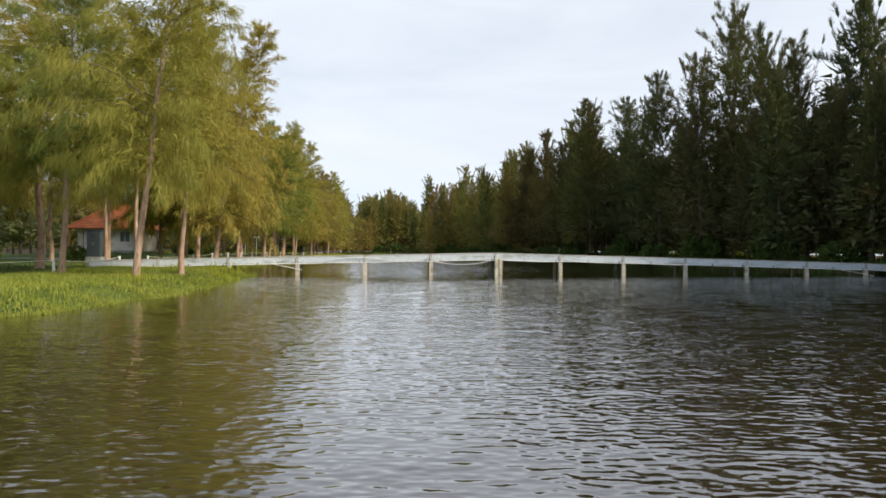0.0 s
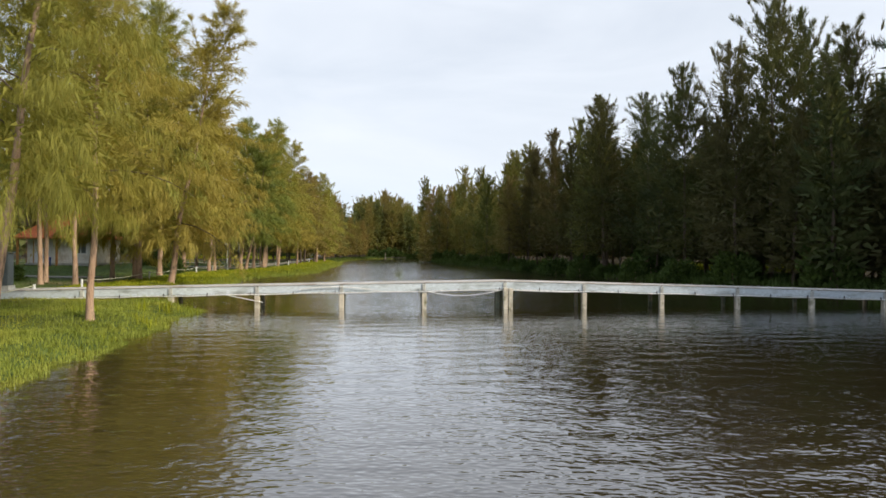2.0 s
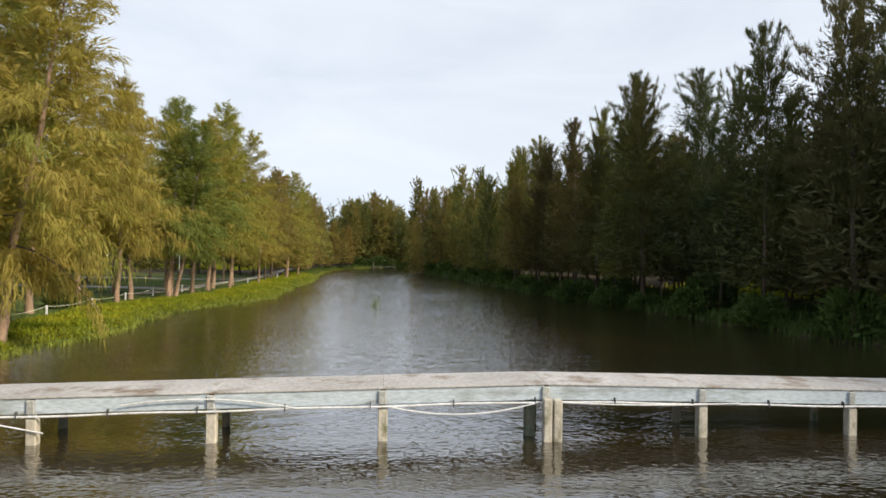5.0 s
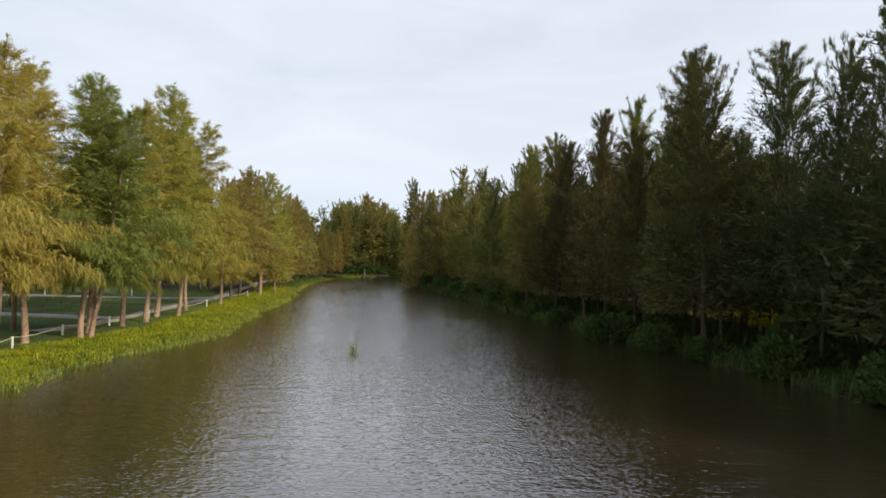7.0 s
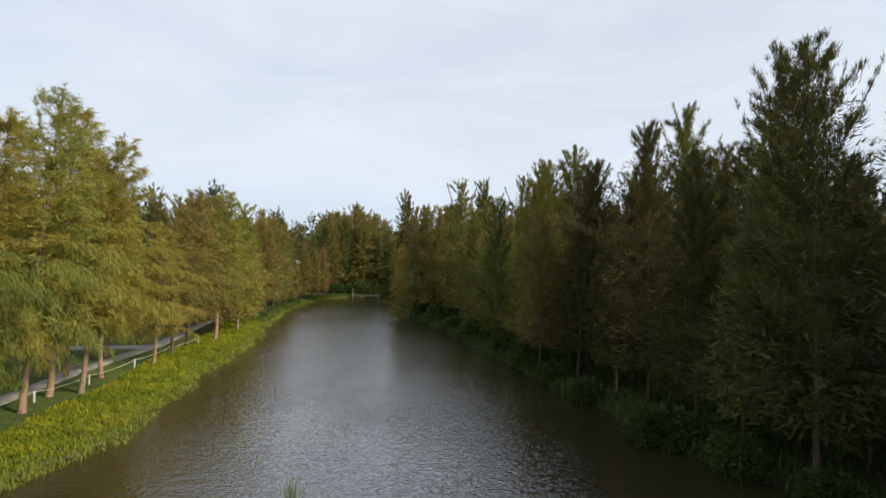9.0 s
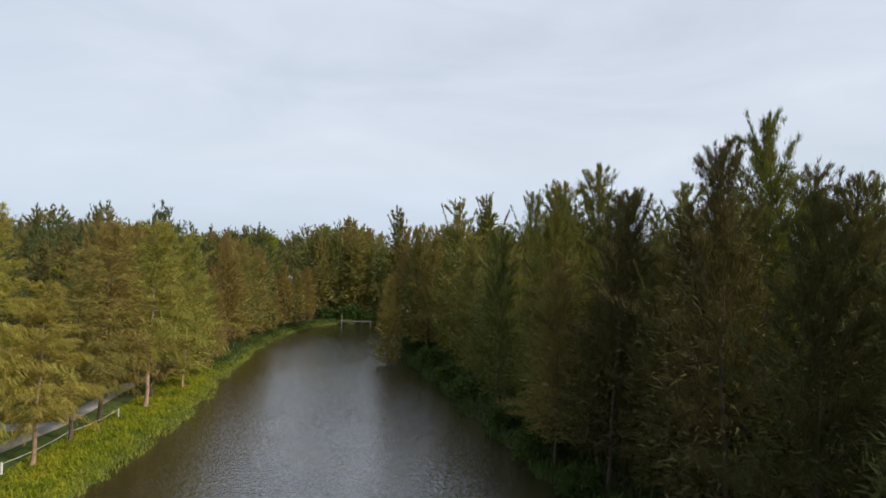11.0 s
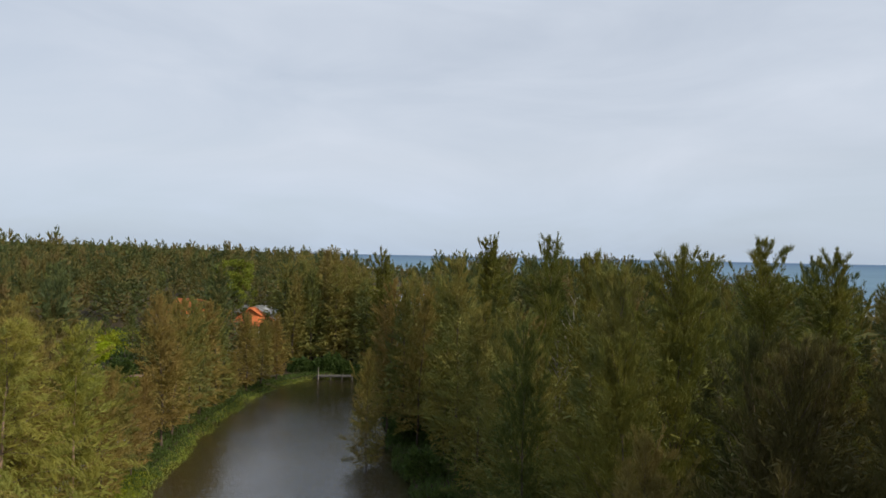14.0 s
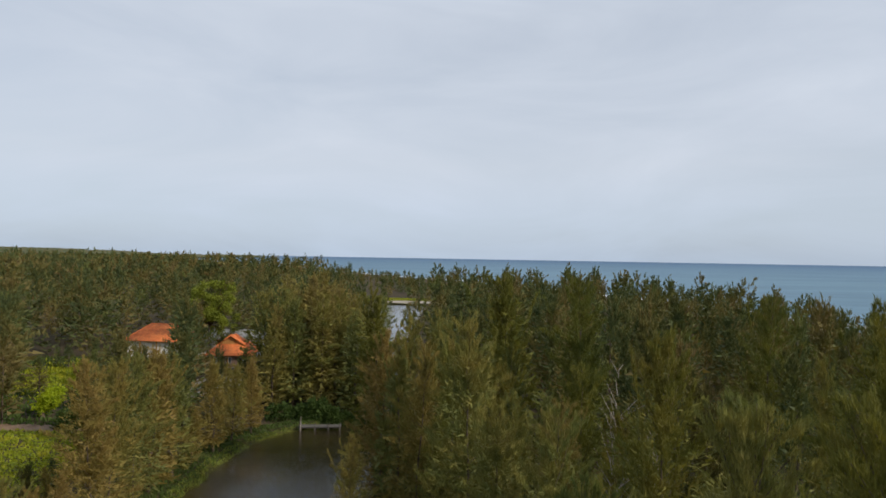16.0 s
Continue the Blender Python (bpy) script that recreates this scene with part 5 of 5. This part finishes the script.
def house(x, y, turn, w, d, wall_h, roof_h, label, wall=PLASTER, roof=ROOF, base=0.3, over=0.8):
    hs = new("house")
    hs.matrix_world = pose(x, y, base, 0, 0, turn)
    th = 0.2
    bm = bmesh.new()
    add_box(bm, -w / 2, w / 2, -d / 2, -d / 2 + th, 0, wall_h)
    add_box(bm, -w / 2, w / 2, d / 2 - th, d / 2, 0, wall_h)
    add_box(bm, -w / 2, -w / 2 + th, -d / 2 + th, d / 2 - th, 0, wall_h)
    add_box(bm, w / 2 - th, w / 2, -d / 2 + th, d / 2 - th, 0, wall_h)
    part("wall", bm, wall, hs)
    part("plinth", box(-w / 2 - 0.15, w / 2 + 0.15, -d / 2 - 0.15, d / 2 + 0.15, -0.5, 0.02), CONCRETE, hs)
    # roof in courses of tiles, hipped
    courses = 12
    ow, od = w / 2 + over, d / 2 + over
    ridge = max(0.4, ow - od * 0.85)
    ro = mesh_part("roof", raw_mesh("roof", np.array([(-ow, -od, wall_h - 0.2), (ow, -od, wall_h - 0.2), (ow, od, wall_h - 0.2), (-ow, od, wall_h - 0.2), (-ridge, 0, wall_h + roof_h - 0.06), (ridge, 0, wall_h + roof_h - 0.06)]),
                                    np.array([(0, 1, 5), (0, 5, 4), (1, 2, 5), (2, 3, 4), (2, 4, 5), (3, 0, 4)]), roof), hs, "tiled hipped roof")
    for k in range(courses):
        t0, t1 = k / courses, min((k + 1.18) / courses, 1.0)
        loop = []
        for t, lift in ((t0, 0.05), (t1, 0.0)):
            hw, hd, z = ow + (ridge - ow) * t, od * (1 - t) + 0.02, wall_h - 0.15 + (roof_h + 0.15) * t + lift
            loop.append([(-hw, -hd, z), (hw, -hd, z), (hw, hd, z), (-hw, hd, z)])
        rv = loop[0] + loop[1] + [(a, c, e - 0.06) for a, c, e in loop[0]]
        rf = []
        for i in range(4):
            j = (i + 1) % 4
            rf += [(i, j, 4 + j, 4 + i), (8 + i, 8 + j, j, i)]
        mesh_part("tile_course", raw_mesh("tile_course", np.array(rv), np.array(rf), roof), ro)
    part("soffit", box(-ow + 0.02, ow - 0.02, -od + 0.02, od - 0.02, wall_h - 0.24, wall_h - 0.17), TIMBER, hs)
    v, f = tube_arrays([(-ridge, 0, wall_h + roof_h), (ridge, 0, wall_h + roof_h)], [0.11, 0.11], 6)
    mesh_part("ridge_cap", raw_mesh("ridge_cap", v, f, roof, True), ro)
    for sx in (-1, 1):
        for sy in (-1, 1):
            v, f = tube_arrays([(sx * ridge, 0, wall_h + roof_h), (sx * ow, sy * od, wall_h - 0.1)], [0.09, 0.09], 5)
            mesh_part("hip_cap", raw_mesh("hip_cap", v, f, roof, True), ro)
    # openings on the two long sides
    slots = np.linspace(-w / 2 + 1.1, w / 2 - 1.1, max(2, int(w // 2.2)))
    for sy in (-1, 1):
        for i, sx in enumerate(slots):
            if i % 2 == 0:
                dr = part("door", box(sx - 0.45, sx + 0.45, sy * (d / 2) - 0.03, sy * (d / 2) + 0.03, 0.03, 2.08, 0.01), WHITE_PAINT, hs, "white panelled door")
                for px0 in (-0.5, 0.5):
                    part("frame", box(sx + px0 - 0.05, sx + px0 + 0.05, sy * (d / 2) - 0.05, sy * (d / 2) + 0.05, 0.03, 2.15), TIMBER, dr)
                part("handle", box(sx + 0.3, sx + 0.34, sy * (d / 2) + sy * 0.03 - 0.02, sy * (d / 2) + sy * 0.03 + 0.02, 0.95, 1.1), GREY_STEEL, dr)
            else:
                wi = part("window", box(sx - 0.5, sx + 0.5, sy * (d / 2) - 0.015, sy * (d / 2) + 0.015, 0.95, 2.0), GLASS, hs, "dark glazed window")
                for px0 in (-0.52, 0.0, 0.52):
                    part("frame", box(sx + px0 - 0.03, sx + px0 + 0.03, sy * (d / 2) - 0.04, sy * (d / 2) + 0.04, 0.9, 2.05), WHITE_PAINT, wi)
                for pz0 in (0.92, 2.02):
                    part("rail", box(sx - 0.55, sx + 0.55, sy * (d / 2) - 0.042, sy * (d / 2) + 0.042, pz0 - 0.03, pz0 + 0.03), WHITE_PAINT, wi)
    # veranda posts
    for sx in np.linspace(-w / 2 - over + 0.25, w / 2 + over - 0.25, max(3, int(w // 2.5))):
        part("veranda_post", box(sx - 0.08, sx + 0.08, -od + 0.15, -od + 0.31, -0.3, wall_h - 0.2, 0.01), TIMBER, hs, "warm brown timber post")
    return tagged(hs, label, "house")


def gablet(hs, wall_h, roof_h):
    """Small louvred gable that breaks the front hip of a house's roof."""
    top, low, half = wall_h + roof_h + 0.12, wall_h + roof_h * 0.52, 2.7
    rv = np.array([(x, y, z - dz) for dz in (0.0, 0.12) for y in (-2.5, 1.6) for x, z in ((-half, low), (0, top), (half, low))])
    rf = np.array([(0, 1, 4, 3), (1, 2, 5, 4), (9, 10, 7, 6), (10, 11, 8, 7), (0, 6, 7, 1), (1, 7, 8, 2), (3, 4, 10, 9), (4, 5, 11, 10), (0, 3, 9, 6), (2, 8, 11, 5)])
    gab = mesh_part("gablet_roof", raw_mesh("gablet_roof", rv, rf, ROOF), hs, "small orange tiled gable roof")
    for k in range(6):
        z = low + 0.02 + k * 0.24
        w = half * (1 - (z + 0.2 - low) / (top - low)) - 0.1
        part("louvre", box(-w, w, -2.1 + 0.03 * k, -2.04 + 0.03 * k, z, z + 0.2), TIMBER, gab, "dark timber louvre" if k == 0 else "")
    return hs


house(-36.4, 69.2, 3, 6.0, 5.4, 2.5, 2.5, "cream house with orange tiled hipped roof behind the lawn trees", base=1.25)
house(-58.2, 227.5, -4, 13.2, 7.5, 4.0, 3.0, "white-walled house with bright orange tiled roof among trees", base=0.4)
gablet(house(-41.2, 219.5, 4, 7.3, 7.5, 2.6, 3.4, "brown-walled house with orange tiled roof by the clearing", BROWN_WALL, base=0.4), 2.6, 3.4)
house(-46.0, 233, 3, 15, 8, 4.0, 1.3, "long outbuilding with pale grey sheet roof", PLASTER, ROOF_GREY, base=0.4)

cab = new("utility_cabinet")
cab.matrix_world = pose(-20.65, 37.2, 0.95, 0, 0, 10) @ Matrix.Diagonal((0.75, 0.8, 0.8, 1))
tagged(cab, "dark grey steel cabinet on a concrete plinth by the footbridge", "cabinet")
part("body", box(-0.48, 0.48, -0.35, 0.35, 0.1, 2.0, 0.02), GREY_STEEL, cab)
part("plinth", box(-0.55, 0.55, -0.4, 0.4, -1.0, 0.1, 0.01), CONCRETE, cab)
part("roof", box(-0.56, 0.56, -0.42, 0.42, 2.0, 2.06, 0.01), GREY_STEEL, cab)
for sx in (-1, 1):
    dr = part("door", box(min(0.01 * sx, 0.47 * sx), max(0.01 * sx, 0.47 * sx), -0.372, -0.35, 0.16, 1.94, 0.006), GREY_STEEL, cab)
    part("handle", box(0.06 * sx - 0.015, 0.06 * sx + 0.015, -0.40, -0.372, 0.95, 1.15), CONCRETE, dr)


def bin_(x, y):
    p = new("litter_bin")
    p.matrix_world = pose(x, y, float(ground_height(x, y)))
    v, f = tube_arrays([(0, 0, 0), (0, 0, 0.02), (0, 0, 0.75)], [0.18, 0.24, 0.30], 12)
    mesh_part("body", raw_mesh("body", v, f, BLUE_PLASTIC, True), p)
    v, f = tube_arrays([(0, 0, 0.73), (0, 0, 0.79), (0, 0, 0.86)], [0.32, 0.32, 0.06], 12)
    mesh_part("lid", raw_mesh("lid", v, f, BLUE_PLASTIC, True), p)
    return tagged(p, "blue plastic litter bin beside the cream house", "bin")


bin_(-36.6, 65.2)


def park_lamp(x, y):
    p = new("park_lamp")
    p.matrix_world = pose(x, y, float(ground_height(x, y)))
    v, f = tube_arrays([(0, 0, -0.2), (0, 0, 0.4), (0, 0, 3.1)], [0.09, 0.06, 0.045], 8)
    mesh_part("pole", raw_mesh("pole", v, f, WHITE_PAINT, True), p)
    part("arm", box(-0.35, 0.35, -0.03, 0.03, 2.95, 3.01), WHITE_PAINT, p)
    for sx in (-0.35, 0.35):
        bm = bmesh.new()
        bmesh.ops.create_icosphere(bm, subdivisions=2, radius=0.13)
        bmesh.ops.translate(bm, verts=bm.verts, vec=(sx, 0, 3.14))
        part("globe", bm, WHITE_PAINT, p, smooth=True)
    return tagged(p, "white park lamp post with two globes", "lamp", "park lamps")


for x, y in ((-43.5, 105), (-35.2, 107.5), (-33.6, 108.5), (-33, 122)):
    park_lamp(x, y)


# ---------------------------------------------------------------- jetty and far clearing
jetty = new("jetty")
jetty.matrix_world = pose(-15.6, 174.6, 0, 0, 0, 5)
tagged(jetty, "small weathered wooden jetty across the end of the lake", "jetty")
for k in range(21):
    part("plank", box(-1.9 + k * 0.26, -1.9 + k * 0.26 + 0.23, -0.65, 0.65, 0.50, 0.55), GREY_WOOD, jetty)
for sx in (-1.7, 0.2, 1.9, 3.4):
    for sy in (-0.55, 0.55):
        v, f = tube_arrays([(sx, sy, -1.0), (sx, sy, 0.75)], [0.08, 0.07], 7)
        mesh_part("pile", raw_mesh("pile", v, f, GREY_WOOD, True), jetty)
for sy in (-0.5, 0.5):
    part("bearer", box(-1.9, 3.55, sy - 0.06, sy + 0.06, 0.38, 0.498), GREY_WOOD, jetty)
v, f = tube_arrays([(-1.6, -0.75, -1.0), (-1.6, -0.75, 1.0), (-1.58, -0.75, 1.9)], [0.06, 0.05, 0.04], 7)
mesh_part("mooring_pole", raw_mesh("mooring_pole", v, f, DEAD, True), jetty, "tall pale mooring pole")

boat_m = new("rowing_boat")
boat_m.matrix_world = pose(-37.5, 195.5, 0.42, 0, 0, 20)
bm = bmesh.new()
rings = []
for k in range(9):
    t = k / 8
    s = math.sin(math.pi * min(1, 0.12 + t * 0.88)) ** 0.6
    wdt, z = 0.75 * s, 0.15 * (2 * t - 1) ** 2
    rings.append([bm.verts.new(c) for c in ((-2 + 4 * t, -wdt, 0.55 + z), (-2 + 4 * t, -wdt * 0.7, 0.12 + z), (-2 + 4 * t, 0, z), (-2 + 4 * t, wdt * 0.7, 0.12 + z), (-2 + 4 * t, wdt, 0.55 + z))])
for a, c in zip(rings, rings[1:]):
    for i in range(4):
        bm.faces.new((a[i], a[i + 1], c[i + 1], c[i]))
bmesh.ops.solidify(bm, geom=bm.faces[:], thickness=0.04)
part("hull", bm, WHITE_PAINT, boat_m, smooth=True)
for sx in (-0.7, 0.6):
    part("thwart", box(sx - 0.12, sx + 0.12, -0.6, 0.6, 0.38, 0.42), GREY_WOOD, boat_m)
tagged(boat_m, "small white rowing boat drawn up on sandy ground", "boat")

# sandy clearing and dirt track
def patch(name, x, y, rx, ry, mat, label, seed, lift=0.02):
    a = np.linspace(0, 2 * np.pi, 40, endpoint=False)
    r = 1 + 0.14 * np.sin(3 * a + seed) + 0.09 * np.sin(7 * a + 2 * seed)
    vx, vy = x + rx * r * np.cos(a), y + ry * r * np.sin(a)
    rings, faces = [], []
    for k, s in enumerate((0.02, 0.5, 1.0)):
        qx, qy = x + (vx - x) * s, y + (vy - y) * s
        rings.append(np.stack([qx, qy, ground_height(qx, qy) + lift + 0.05], 1))
    for k in range(2):
        for i in range(40):
            j = (i + 1) % 40
            faces.append((k * 40 + i, (k + 1) * 40 + i, (k + 1) * 40 + j, k * 40 + j))
    return tagged(new(name, raw_mesh(name, np.concatenate(rings), np.array(faces), mat, True)), label, "ground", kind="structure")


patch("clearing", -38, 198, 4.5, 9, SAND, "bare pale sandy clearing by the house", 1.0)
DIRT = surface("dirt", (0.20, 0.13, 0.085), (0.30, 0.21, 0.14), 0.4, 0.95, 0.1, 0.3, 6)
patch("dirt_track", -52, 171.5, 13, 1.6, DIRT, "bare sandy dirt track beside the meadow", 2.0)
patch("far_sand_bank", -14, 392, 20, 9, SAND, "pale sandy bank beyond the far pond", 3.0, 0.3)

rf_ = np.random.default_rng(63)
x, y = rf_.uniform(-68, -35, 22000), rf_.uniform(140, 170.5, 22000)
meadow = new("meadow_grass", blades_mesh("meadow_grass", rf_, x, y, ground_height(x, y), 0.30, 0.20, WEEDS, 1.0))
tagged(meadow, "bright green meadow grass beside the track", "grass", kind="stuff")
x, y = rf_.uniform(-82, -42, 12000), rf_.uniform(172.5, 224, 12000)
keep = (np.abs(x + 38) > 6) & ((x + 41) ** 2 + (y - 219) ** 2 > 60)
glade = new("glade_grass", blades_mesh("glade_grass", rf_, x[keep], y[keep], ground_height(x[keep], y[keep]), 0.5, 0.30, BUSH_LEAVES, 0.6))
tagged(glade, "rough green grass between the houses and the wood", "grass", kind="stuff")
x, y = rf_.normal(-66, 5.0, 5000), rf_.normal(205, 7.0, 5000)
x2, y2 = rf_.uniform(-38, 2, 5000), rf_.uniform(402, 418, 5000)
x, y = np.concatenate([x, x2]), np.concatenate([y, y2])
meadow2 = new("clearing_grass", blades_mesh("clearing_grass", rf_, x, y, ground_height(x, y), 0.7, 0.35, WEEDS, 0.5))
tagged(meadow2, "yellow-green sunlit grass in the clearings", "grass", kind="stuff")
x, y = rf_.normal(38, 4.5, 6000), rf_.normal(94, 3.6, 6000)
sunny = new("clearing_grass", blades_mesh("clearing_grass", rf_, x, y, ground_height(x, y), 0.9, 0.16, WEEDS, 0.6))
tagged(sunny, "sunlit yellow-green undergrowth in a gap of the wood", "grass", kind="stuff")
